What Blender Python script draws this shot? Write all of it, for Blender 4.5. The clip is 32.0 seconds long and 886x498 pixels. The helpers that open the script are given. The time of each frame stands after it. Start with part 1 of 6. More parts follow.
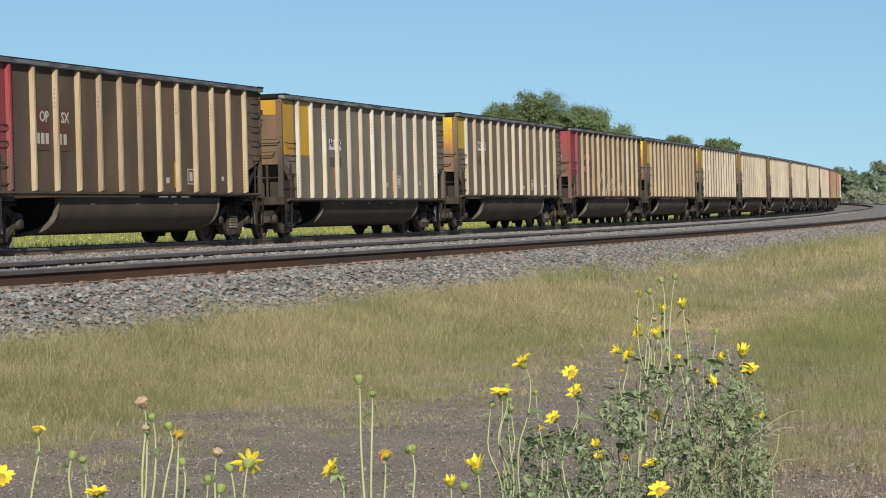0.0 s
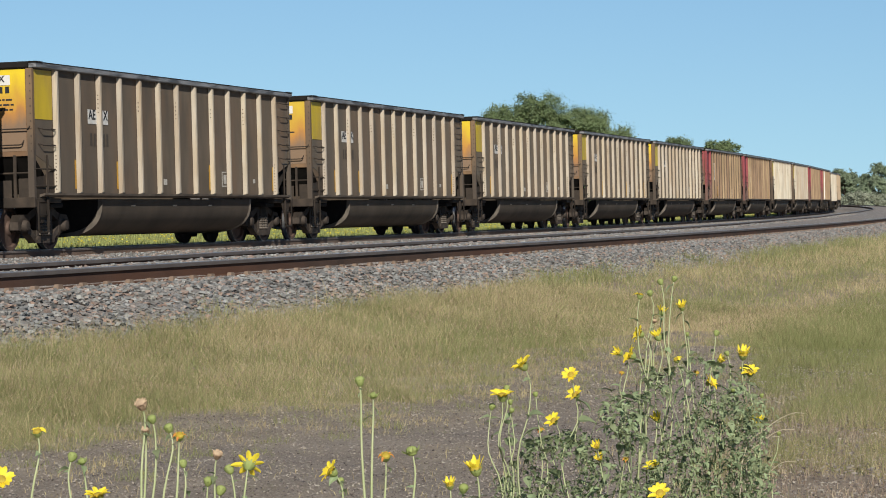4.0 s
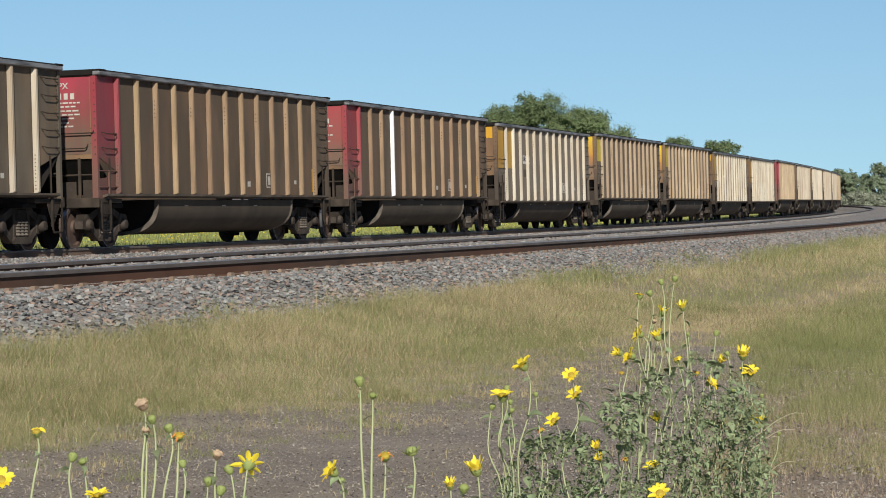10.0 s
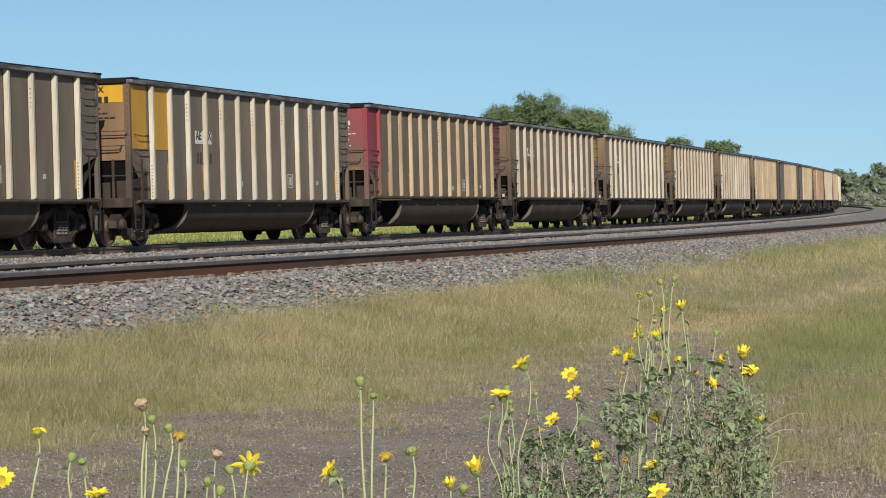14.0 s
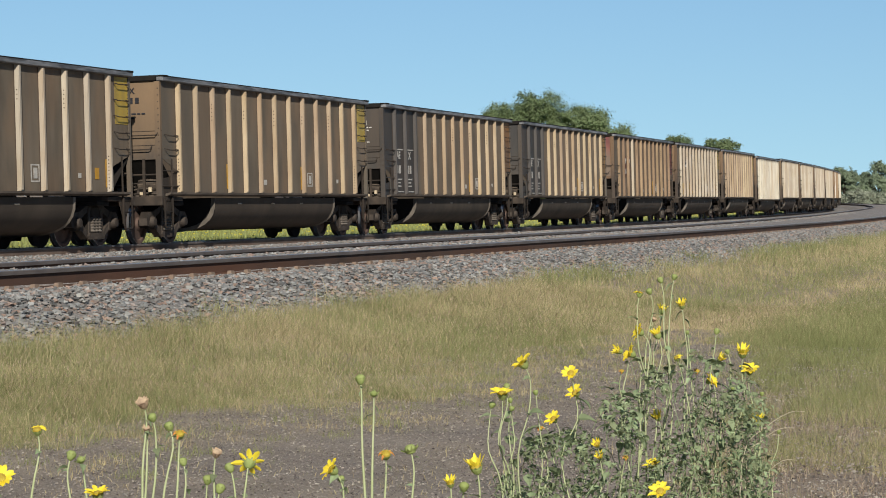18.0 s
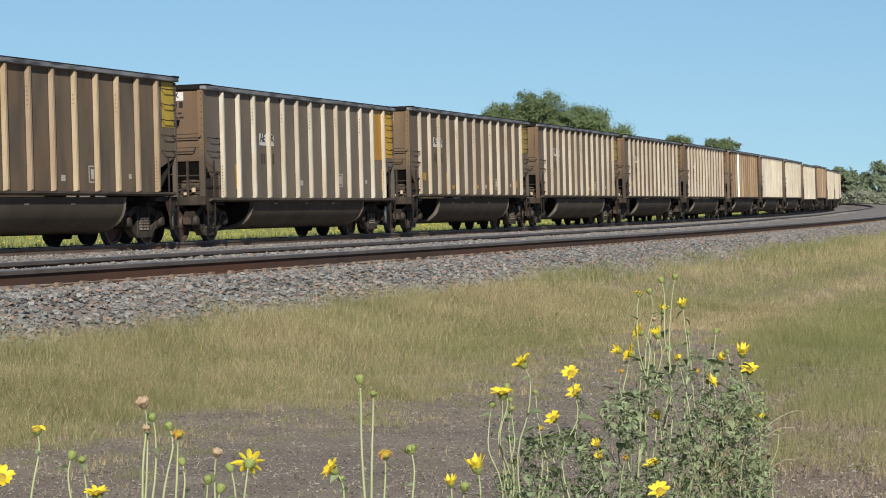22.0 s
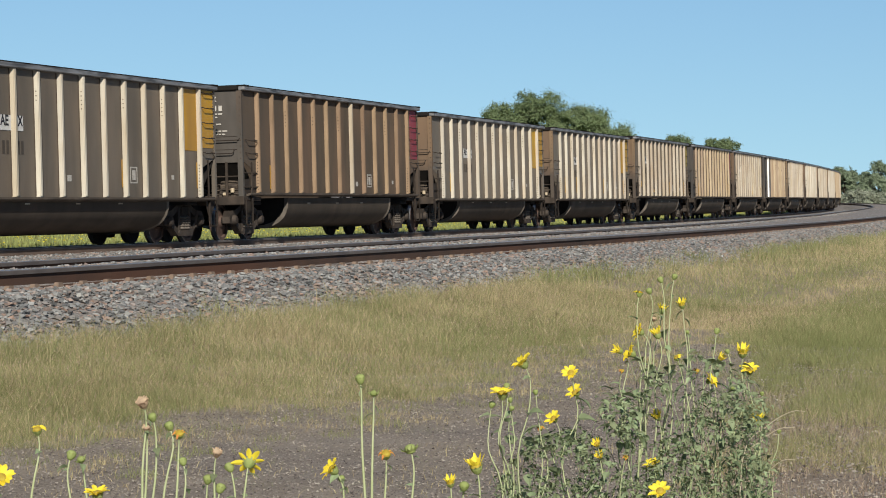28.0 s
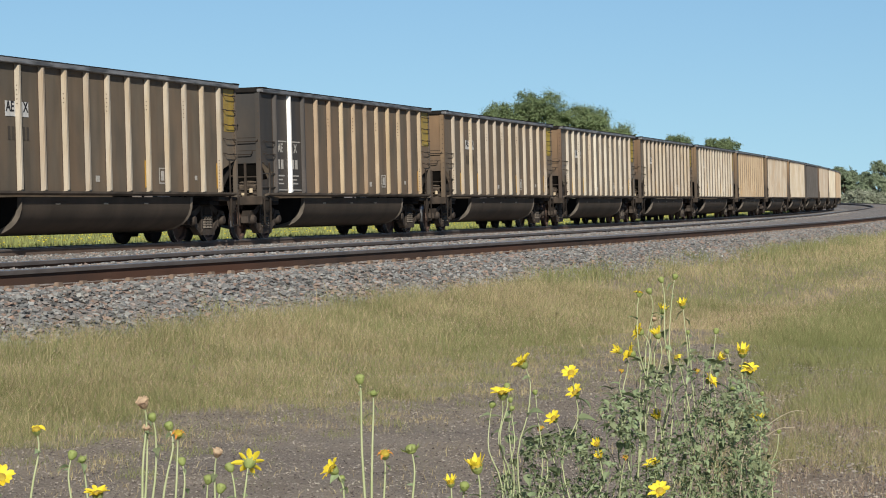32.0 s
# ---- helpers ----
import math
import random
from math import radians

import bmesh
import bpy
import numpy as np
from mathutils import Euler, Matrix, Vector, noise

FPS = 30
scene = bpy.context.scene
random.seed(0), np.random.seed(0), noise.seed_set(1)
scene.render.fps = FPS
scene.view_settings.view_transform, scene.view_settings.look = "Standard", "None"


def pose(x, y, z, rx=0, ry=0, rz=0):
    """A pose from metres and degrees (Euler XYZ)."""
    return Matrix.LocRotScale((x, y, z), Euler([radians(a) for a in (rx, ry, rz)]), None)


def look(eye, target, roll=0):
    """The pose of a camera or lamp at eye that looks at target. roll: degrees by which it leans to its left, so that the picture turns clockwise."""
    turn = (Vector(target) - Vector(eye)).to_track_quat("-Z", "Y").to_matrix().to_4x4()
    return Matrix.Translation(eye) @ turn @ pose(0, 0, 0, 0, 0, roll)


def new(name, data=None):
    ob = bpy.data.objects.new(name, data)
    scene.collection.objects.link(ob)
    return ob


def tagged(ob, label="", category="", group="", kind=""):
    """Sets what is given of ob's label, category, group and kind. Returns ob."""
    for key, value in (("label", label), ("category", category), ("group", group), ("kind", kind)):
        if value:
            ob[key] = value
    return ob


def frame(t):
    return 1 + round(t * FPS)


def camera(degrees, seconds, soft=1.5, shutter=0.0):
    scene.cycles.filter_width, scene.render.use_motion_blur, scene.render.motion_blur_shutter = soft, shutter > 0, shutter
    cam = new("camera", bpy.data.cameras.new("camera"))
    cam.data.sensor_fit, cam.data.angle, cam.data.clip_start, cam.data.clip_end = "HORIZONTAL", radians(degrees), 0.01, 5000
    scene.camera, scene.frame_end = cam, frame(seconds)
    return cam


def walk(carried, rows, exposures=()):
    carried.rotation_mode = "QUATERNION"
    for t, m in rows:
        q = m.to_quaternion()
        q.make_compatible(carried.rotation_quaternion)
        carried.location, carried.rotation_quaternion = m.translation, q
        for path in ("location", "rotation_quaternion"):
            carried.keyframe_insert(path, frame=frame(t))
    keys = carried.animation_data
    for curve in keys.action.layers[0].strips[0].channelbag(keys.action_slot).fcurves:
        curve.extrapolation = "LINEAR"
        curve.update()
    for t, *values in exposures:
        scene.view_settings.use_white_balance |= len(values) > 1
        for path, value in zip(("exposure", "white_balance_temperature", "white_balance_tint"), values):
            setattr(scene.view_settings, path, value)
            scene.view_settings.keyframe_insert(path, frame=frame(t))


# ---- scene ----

# ================= camera =================
EYE = 1.55
TILT = 0.0227


def aim(dy):
    """The standing camera's pose; dy: its small sag on the tripod, in thousandths of a degree."""
    return look((0, 0, EYE), (0, 100, EYE - 100 * math.tan(TILT - dy)), 0.524)


cam = camera(20.75, 32.0, soft=1.0)
walk(cam, [(t, aim(d * 0.0002336)) for t, d in ((0, 0), (2, 1.5), (3, 2.5), (6, 3.5), (14.5, 3.5), (16.5, 1.2), (19, 0), (32, -0.4))],
     [(0, 0.0), (32, 0.0)])

# ================= light =================
TO_SUN = Vector((0.085, -0.880, 0.467)).normalized()
world = bpy.data.worlds.new("sky")
scene.world = world
world.use_nodes = True
wn = world.node_tree.nodes
sky = wn.new("ShaderNodeTexSky")
sky.sky_type = "NISHITA"
sky.sun_disc = False
sky.sun_elevation = math.asin(TO_SUN.z)
sky.sun_rotation = math.atan2(TO_SUN.x, TO_SUN.y)
sky.altitude = 5000
sky.air_density, sky.dust_density, sky.ozone_density = 1.0, 0.0, 2.2
tint = wn.new("ShaderNodeMix")
tint.data_type, tint.blend_type = "RGBA", "MULTIPLY"
tint.inputs[0].default_value, tint.inputs[7].default_value = 1.0, (0.865, 1.0, 1.02, 1)
# a clear, even sky: the paling towards the horizon is gentle
where, apart, whole = wn.new("ShaderNodeTexCoord"), wn.new("ShaderNodeSeparateXYZ"), wn.new("ShaderNodeCombineXYZ")
low, high, most = wn.new("ShaderNodeMath"), wn.new("ShaderNodeMath"), wn.new("ShaderNodeMath")
low.operation, high.operation, most.operation = "MULTIPLY_ADD", "SUBTRACT", "MAXIMUM"
low.inputs[1].default_value, low.inputs[2].default_value, high.inputs[1].default_value = 0.45, 0.026, 0.02
for a, b in ((where.outputs["Generated"], apart.inputs[0]), (apart.outputs["Z"], low.inputs[0]), (apart.outputs["Z"], high.inputs[0]), (low.outputs[0], most.inputs[0]), (high.outputs[0], most.inputs[1]),
             (apart.outputs["X"], whole.inputs["X"]), (apart.outputs["Y"], whole.inputs["Y"]), (most.outputs[0], whole.inputs["Z"]), (whole.outputs[0], sky.inputs[0])):
    world.node_tree.links.new(a, b)
world.node_tree.links.new(sky.outputs[0], tint.inputs[6])
world.node_tree.links.new(tint.outputs[2], wn["Background"].inputs[0])
wn["Background"].inputs[1].default_value = 0.072
sun = new("sun", bpy.data.lights.new("sun", "SUN"))
sun.data.energy, sun.data.angle, sun.data.color = 5.0, radians(0.5), (1.0, 0.955, 0.862)
sun.matrix_world = look(TO_SUN * 50, (0, 0, 0))


# ================= materials =================
def mat(name, base, second=None, grain=6.0, rough=0.75, metal=0.0, bump=0.2, stain=None, stain_scale=1.2, stain_amount=0.5,
        vary=0.0, island=0.0, odd=None, fine=60.0, stretch=(1, 1, 1), space="Object", speckle=None, speckle_scale=40.0, fade=None, thin=0.0, runs_down=0.0, soot=None):
    """A surface of two mottled colours with stains, fine grain and relief."""
    m = bpy.data.materials.new(name)
    m.use_nodes = True
    nt = m.node_tree
    n, l = nt.nodes, nt.links
    bsdf = n["Principled BSDF"]
    second = second or tuple(c * 0.72 for c in base)
    tc = n.new("ShaderNodeTexCoord")
    mp = n.new("ShaderNodeMapping")
    mp.inputs["Scale"].default_value = stretch
    l.new(tc.outputs[space], mp.inputs[0])
    if vary:
        info = n.new("ShaderNodeObjectInfo")
        mul = n.new("ShaderNodeMath")
        mul.operation = "MULTIPLY"
        mul.inputs[1].default_value = 37.0
        l.new(info.outputs["Random"], mul.inputs[0])
        add = n.new("ShaderNodeVectorMath")
        add.operation = "ADD"
        l.new(mp.outputs[0], add.inputs[0])
        l.new(mul.outputs[0], add.inputs[1])
        coord = add.outputs[0]
    else:
        coord = mp.outputs[0]

    def tex(scale, detail=4.0, where=None):
        t = n.new("ShaderNodeTexNoise")
        t.inputs["Scale"].default_value, t.inputs["Detail"].default_value = scale, detail
        l.new(where or coord, t.inputs["Vector"])
        return t

    def ramp(src, a, b):
        r = n.new("ShaderNodeMapRange")
        r.inputs[1].default_value, r.inputs[2].default_value = a, b
        l.new(src, r.inputs[0])
        return r.outputs[0]

    def blend(fac, a, b, mode="MIX"):
        x = n.new("ShaderNodeMix")
        x.data_type, x.blend_type = "RGBA", mode
        for sock, v in ((x.inputs[0], fac), (x.inputs[6], a), (x.inputs[7], b)):
            if isinstance(v, bpy.types.NodeSocket):
                l.new(v, sock)
            elif isinstance(v, tuple):
                sock.default_value = (*v, 1)
            else:
                sock.default_value = v
        return x.outputs[2]

    big, small = tex(grain), tex(fine, 6.0, tc.outputs[space])
    col = blend(ramp(big.outputs[0], 0.35, 0.65), base, second)
    if stain:
        s = tex(stain_scale, 5.0)
        f = n.new("ShaderNodeMath")
        f.operation = "MULTIPLY"
        f.inputs[1].default_value = stain_amount
        l.new(ramp(s.outputs[0], 0.45, 0.62), f.inputs[0])
        col = blend(f.outputs[0], col, stain)
    if fade:
        # paint worn off and dusted over towards the foot of the sheet, in runs
        sep = n.new("ShaderNodeSeparateXYZ")
        l.new(tc.outputs["Object"], sep.inputs[0])
        runs = tex(3.2, 5.0)
        sway = n.new("ShaderNodeMath")
        sway.operation = "MULTIPLY_ADD"
        sway.inputs[1].default_value = 0.9
        l.new(runs.outputs[0], sway.inputs[0])
        l.new(sep.outputs["Z"], sway.inputs[2])
        col = blend(ramp(sway.outputs[0], fade[1] + 0.45, fade[0] + 0.45), col, fade[2])
        col = blend(ramp(sway.outputs[0], fade[0] + 0.55, fade[0] + 0.1), col, fade[3])
    if runs_down:
        # grime washed down the sheet in narrow runs, and a fine dust
        wide = n.new("ShaderNodeMapping")
        wide.inputs["Scale"].default_value = (2.4, 2.4, 0.7)
        l.new(coord, wide.inputs[0])
        t = n.new("ShaderNodeTexNoise")
        t.inputs["Scale"].default_value, t.inputs["Detail"].default_value = 1.0, 5.0
        l.new(wide.outputs[0], t.inputs["Vector"])
        f = n.new("ShaderNodeMath")
        f.operation = "MULTIPLY"
        f.inputs[1].default_value = runs_down
        l.new(ramp(t.outputs[0], 0.48, 0.78), f.inputs[0])
        col = blend(f.outputs[0], col, tuple(c * 0.55 for c in second))
        dusty = tex(0.45, 6.0)
        f = n.new("ShaderNodeMath")
        f.operation = "MULTIPLY"
        f.inputs[1].default_value = runs_down * 0.7
        l.new(ramp(dusty.outputs[0], 0.52, 0.70), f.inputs[0])
        col = blend(f.outputs[0], col, tuple(min(1.0, c * 1.35) for c in base))
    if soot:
        # a darker, greyer tone over the leading bays, thinning out along the car
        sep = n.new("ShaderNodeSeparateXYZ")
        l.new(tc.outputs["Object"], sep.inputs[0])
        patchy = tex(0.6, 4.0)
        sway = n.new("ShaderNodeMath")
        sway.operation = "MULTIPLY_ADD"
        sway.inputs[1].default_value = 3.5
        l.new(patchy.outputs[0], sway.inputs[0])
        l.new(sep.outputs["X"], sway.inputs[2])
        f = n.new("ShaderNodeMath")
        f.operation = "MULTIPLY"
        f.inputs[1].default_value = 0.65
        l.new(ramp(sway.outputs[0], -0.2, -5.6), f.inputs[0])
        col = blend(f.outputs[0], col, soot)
    if speckle:
        s = tex(speckle_scale, 2.0)
        col = blend(ramp(s.outputs[0], 0.58, 0.66), col, speckle)
    col = blend(0.35, col, blend(small.outputs[0], (0.45, 0.45, 0.45), (1.0, 1.0, 1.0)), "MULTIPLY")
    col = blend(1.0, col, (1.25, 1.25, 1.25), "MULTIPLY")
    if vary or island:
        hsv = n.new("ShaderNodeHueSaturation")
        l.new(col, hsv.inputs["Color"])
        if island:
            g = n.new("ShaderNodeNewGeometry")
            rnd, amount = g.outputs["Random Per Island"], island
        else:
            rnd, amount = info.outputs["Random"], vary
        l.new(ramp(rnd, 0, 1), hsv.inputs["Value"])
        r = hsv.inputs["Value"].links[0].from_node
        r.inputs[3].default_value, r.inputs[4].default_value = 1 - amount, 1 + amount
        r2 = n.new("ShaderNodeMapRange")
        r2.inputs[3].default_value, r2.inputs[4].default_value = 0.5 - 0.05 * amount, 0.5 + 0.05 * amount
        l.new(rnd, r2.inputs[0])
        l.new(r2.outputs[0], hsv.inputs["Hue"])
        col = hsv.outputs[0]
    if odd:
        g = n.new("ShaderNodeNewGeometry")
        wn_ = n.new("ShaderNodeTexWhiteNoise")
        wn_.noise_dimensions = "1D"
        l.new(g.outputs["Random Per Island"], wn_.inputs["W"])
        col = blend(ramp(wn_.outputs["Value"], 0.66, 1.0), col, odd)
    l.new(col, bsdf.inputs["Base Color"])
    bsdf.inputs["Roughness"].default_value, bsdf.inputs["Metallic"].default_value = rough, metal
    if thin:
        # leaves and blades let part of the light through
        glow, both = n.new("ShaderNodeBsdfTranslucent"), n.new("ShaderNodeMixShader")
        both.inputs[0].default_value = thin
        l.new(col, glow.inputs["Color"])
        l.new(bsdf.outputs[0], both.inputs[1])
        l.new(glow.outputs[0], both.inputs[2])
        l.new(both.outputs[0], n["Material Output"].inputs["Surface"])
    bsdf.inputs["Specular IOR Level"].default_value = 0.15 if rough >= 0.7 else 0.4
    if soot:
        # the dust on the sheets catches the light at a low angle
        bsdf.inputs["Sheen Weight"].default_value, bsdf.inputs["Sheen Roughness"].default_value = 0.07, 0.5
        bsdf.inputs["Sheen Tint"].default_value = (1.0, 0.84, 0.64, 1)
    if bump:
        b = n.new("ShaderNodeBump")
        b.inputs["Strength"].default_value, b.inputs["Distance"].default_value = bump, 0.02
        l.new(small.outputs[0], b.inputs["Height"])
        l.new(b.outputs[0], bsdf.inputs["Normal"])
    return m


STREAK = (1.15, 1.15, 0.45)
M = {
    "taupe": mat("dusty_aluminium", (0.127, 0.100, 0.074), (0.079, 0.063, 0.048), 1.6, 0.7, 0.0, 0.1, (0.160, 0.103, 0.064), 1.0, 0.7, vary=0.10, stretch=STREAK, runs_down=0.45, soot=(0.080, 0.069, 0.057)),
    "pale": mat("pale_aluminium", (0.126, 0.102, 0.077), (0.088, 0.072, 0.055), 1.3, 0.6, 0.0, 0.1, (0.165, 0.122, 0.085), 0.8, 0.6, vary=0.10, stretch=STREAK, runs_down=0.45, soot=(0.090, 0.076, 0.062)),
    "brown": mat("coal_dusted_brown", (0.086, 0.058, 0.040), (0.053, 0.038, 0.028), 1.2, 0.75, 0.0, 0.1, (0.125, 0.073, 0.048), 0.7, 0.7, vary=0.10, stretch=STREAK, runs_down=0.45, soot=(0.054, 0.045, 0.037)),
    "dark": mat("dark_steel", (0.05, 0.045, 0.04), (0.035, 0.032, 0.03), 1.2, 0.65, 0.0, 0.1, (0.09, 0.065, 0.045), 0.8, 0.5, vary=0.08, stretch=STREAK, runs_down=0.45),
    "rib_cream": mat("cream_rib", (0.415, 0.36, 0.285), (0.345, 0.29, 0.22), 2.0, 0.6, 0.0, 0.08, (0.32, 0.235, 0.145), 1.2, 0.6, vary=0.12, stretch=STREAK, runs_down=0.35),
    "rib_pale": mat("pale_rib", (0.475, 0.430, 0.350), (0.39, 0.345, 0.27), 2.0, 0.6, 0.0, 0.08, (0.36, 0.27, 0.175), 1.2, 0.55, vary=0.10, stretch=STREAK, runs_down=0.35),
    "rib_tan": mat("tan_rib", (0.375, 0.288, 0.192), (0.30, 0.224, 0.145), 2.0, 0.65, 0.0, 0.08, (0.26, 0.17, 0.09), 1.2, 0.5, vary=0.14, stretch=STREAK, runs_down=0.35),
    "rib_brown": mat("brown_rib", (0.26, 0.18, 0.112), (0.20, 0.138, 0.085), 2.0, 0.7, 0.0, 0.08, (0.36, 0.25, 0.155), 1.2, 0.5, vary=0.16, stretch=STREAK, runs_down=0.35),
    "rib_white": mat("white_rib", (0.82, 0.80, 0.76), (0.72, 0.69, 0.63), 2.0, 0.6, 0.0, 0.05, stretch=STREAK),
    "rib_dark": mat("dark_rib", (0.07, 0.06, 0.055), (0.05, 0.045, 0.04), 2.0, 0.65, 0.0, 0.05, stretch=STREAK),
    "yellow": mat("yellow_paint", (0.58, 0.42, 0.02), (0.48, 0.345, 0.02), 1.5, 0.55, 0.0, 0.06, (0.33, 0.21, 0.06), 0.9, 0.55, vary=0.08, stretch=STREAK, runs_down=0.3),
    "dusty_yellow": mat("dusty_yellow_paint", (0.44, 0.30, 0.04), (0.34, 0.235, 0.045), 1.5, 0.65, 0.0, 0.06, (0.22, 0.16, 0.07), 0.9, 0.65, vary=0.08, stretch=STREAK, runs_down=0.4),
    "orange": mat("orange_paint", (0.53, 0.285, 0.018), (0.45, 0.235, 0.02), 1.5, 0.55, 0.0, 0.06, (0.36, 0.20, 0.05), 0.9, 0.5, vary=0.08, stretch=STREAK, runs_down=0.3),
    "red": mat("red_paint", (0.35, 0.04, 0.058), (0.27, 0.036, 0.05), 1.5, 0.6, 0.0, 0.06, (0.16, 0.06, 0.045), 0.9, 0.6, vary=0.08, stretch=STREAK),
    "dullred": mat("dull_red_paint", (0.19, 0.05, 0.04), (0.15, 0.045, 0.035), 1.5, 0.65, 0.0, 0.06, (0.13, 0.075, 0.05), 0.9, 0.6, stretch=STREAK),
    "rust": mat("rust_brown_end", (0.205, 0.132, 0.076), (0.150, 0.098, 0.060), 1.5, 0.75, 0.0, 0.1, (0.12, 0.085, 0.06), 0.9, 0.55, vary=0.12, stretch=STREAK, runs_down=0.45,
                fade=(2.2, 3.3, (0.125, 0.088, 0.060), (0.072, 0.057, 0.046))),
    "sooty": mat("sooty_end", (0.088, 0.077, 0.067), (0.062, 0.055, 0.048), 1.5, 0.75, 0.0, 0.1, (0.10, 0.065, 0.045), 0.9, 0.5, vary=0.10, stretch=STREAK, runs_down=0.45),
    "ochre": mat("dusted_ochre_paint", (0.30, 0.165, 0.065), (0.20, 0.115, 0.06), 2.2, 0.7, 0.0, 0.1, (0.13, 0.09, 0.06), 1.6, 0.8, vary=0.15, stretch=STREAK),
    "rustwarm": mat("warm_rust_end", (0.212, 0.127, 0.070), (0.146, 0.092, 0.057), 1.8, 0.75, 0.0, 0.1, (0.10, 0.075, 0.056), 1.0, 0.6, vary=0.10, stretch=STREAK, runs_down=0.45),
    "end_yellow": mat("faded_yellow_end", (0.66, 0.48, 0.02), (0.57, 0.40, 0.02), 1.5, 0.6, 0.0, 0.06, (0.40, 0.23, 0.05), 0.9, 0.5, vary=0.10, stretch=STREAK,
                      fade=(2.75, 3.55, (0.42, 0.19, 0.045), (0.19, 0.125, 0.08))),
    "end_orange": mat("faded_orange_end", (0.70, 0.36, 0.02), (0.60, 0.30, 0.025), 1.5, 0.6, 0.0, 0.06, (0.42, 0.20, 0.05), 0.9, 0.5, vary=0.10, stretch=STREAK,
                      fade=(2.72, 3.5, (0.42, 0.17, 0.045), (0.19, 0.125, 0.08))),
    "end_red": mat("faded_red_end", (0.27, 0.035, 0.047), (0.21, 0.031, 0.040), 1.5, 0.6, 0.0, 0.06, (0.22, 0.06, 0.055), 0.9, 0.5, vary=0.08, stretch=STREAK,
                   fade=(2.1, 3.2, (0.20, 0.05, 0.05), (0.125, 0.07, 0.052)), runs_down=0.3),
    "dusted_red": mat("coal_dusted_red_end", (0.33, 0.042, 0.058), (0.26, 0.038, 0.05), 1.5, 0.6, 0.0, 0.06, (0.20, 0.065, 0.052), 0.9, 0.6, vary=0.08, stretch=STREAK,
                      fade=(2.7, 3.65, (0.19, 0.062, 0.052), (0.13, 0.085, 0.06)), runs_down=0.3),
    "end_dullred": mat("dull_red_end", (0.17, 0.045, 0.046), (0.135, 0.046, 0.042), 1.5, 0.65, 0.0, 0.06, (0.13, 0.075, 0.05), 0.9, 0.6, stretch=STREAK,
                       fade=(3.12, 3.55, (0.20, 0.075, 0.058), (0.155, 0.112, 0.082))),
    # paler than the tub: the sunlit rim is put into this colour
    "tub_edge": mat("lit_tub_rim", (0.15, 0.125, 0.10), (0.095, 0.08, 0.065), 3.0, 0.6, 0.2, 0.1),
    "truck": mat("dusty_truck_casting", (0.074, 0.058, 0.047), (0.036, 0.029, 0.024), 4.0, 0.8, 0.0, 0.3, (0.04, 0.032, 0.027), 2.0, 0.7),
    "rack": mat("dusty_brake_valves", (0.07, 0.055, 0.045), (0.028, 0.023, 0.019), 7.0, 0.75, 0.0, 0.3, (0.17, 0.13, 0.095), 4.0, 0.4),
    "chord": mat("weathered_top_chord", (0.150, 0.148, 0.150), (0.24, 0.238, 0.24), 3.2, 0.5, 0.1, 0.15, (0.035, 0.033, 0.033), 2.6, 0.8, vary=0.1, stretch=(0.5, 2, 4)),
    "sill": mat("dark_side_sill", (0.042, 0.032, 0.025), (0.028, 0.022, 0.018), 2.0, 0.8, 0.0, 0.15),
    "tub": mat("dusty_tub", (0.088, 0.069, 0.052), (0.064, 0.051, 0.039), 1.0, 0.8, 0.0, 0.1, (0.055, 0.044, 0.035), 0.6, 0.5, vary=0.12, runs_down=0.45),
    "ledge": mat("dusty_side_ledge", (0.115, 0.092, 0.072), (0.07, 0.056, 0.045), 2.0, 0.8, 0.0, 0.15, (0.05, 0.04, 0.033), 1.4, 0.6, stretch=STREAK),
    # coal black, with the shade of recesses and underframe put into the colour
    "void": mat("black_coal_and_shade", (0.018, 0.015, 0.013), (0.011, 0.010, 0.009), 3.0, 0.9, 0.0, 0.2),
    "grime": mat("grimy_end_steel", (0.046, 0.036, 0.029), (0.027, 0.022, 0.018), 3.0, 0.8, 0.0, 0.2, (0.10, 0.073, 0.053), 2.0, 0.35),
    "gear": mat("grimy_shaded_steel", (0.038, 0.029, 0.023), (0.022, 0.018, 0.015), 3.0, 0.8, 0.1, 0.25),
    "truck_spring": mat("dusty_spring_steel", (0.17, 0.145, 0.12), (0.09, 0.075, 0.062), 4.0, 0.7, 0.2, 0.2),
    "wheel": mat("rusty_wheel", (0.125, 0.083, 0.066), (0.068, 0.047, 0.039), 3.0, 0.7, 0.2, 0.2),
    "tread": mat("worn_tread", (0.55, 0.55, 0.56), (0.42, 0.42, 0.43), 6.0, 0.28, 0.9, 0.05),
    "number_faint": mat("faded_number", (0.075, 0.062, 0.05), (0.055, 0.046, 0.038), 8.0, 0.7, 0, 0),
    "beige": mat("beige_reflector", (0.46, 0.37, 0.25), (0.38, 0.30, 0.2), 5.0, 0.5, 0, 0),
    "rivet": mat("rusty_rivets", (0.095, 0.068, 0.05), (0.06, 0.045, 0.035), 9.0, 0.8, 0, 0),
    "field_red": mat("worn_red_field", (0.135, 0.048, 0.040), (0.105, 0.050, 0.038), 2.5, 0.75, 0, 0.05, (0.095, 0.066, 0.047), 2.2, 0.8, stretch=STREAK),
    "number_pale": mat("faded_spray_paint", (0.30, 0.28, 0.25), (0.2, 0.18, 0.16), 8.0, 0.7, 0, 0),
    "letter_dark": mat("dark_lettering", (0.03, 0.03, 0.035), None, 5.0, 0.7, 0, 0),
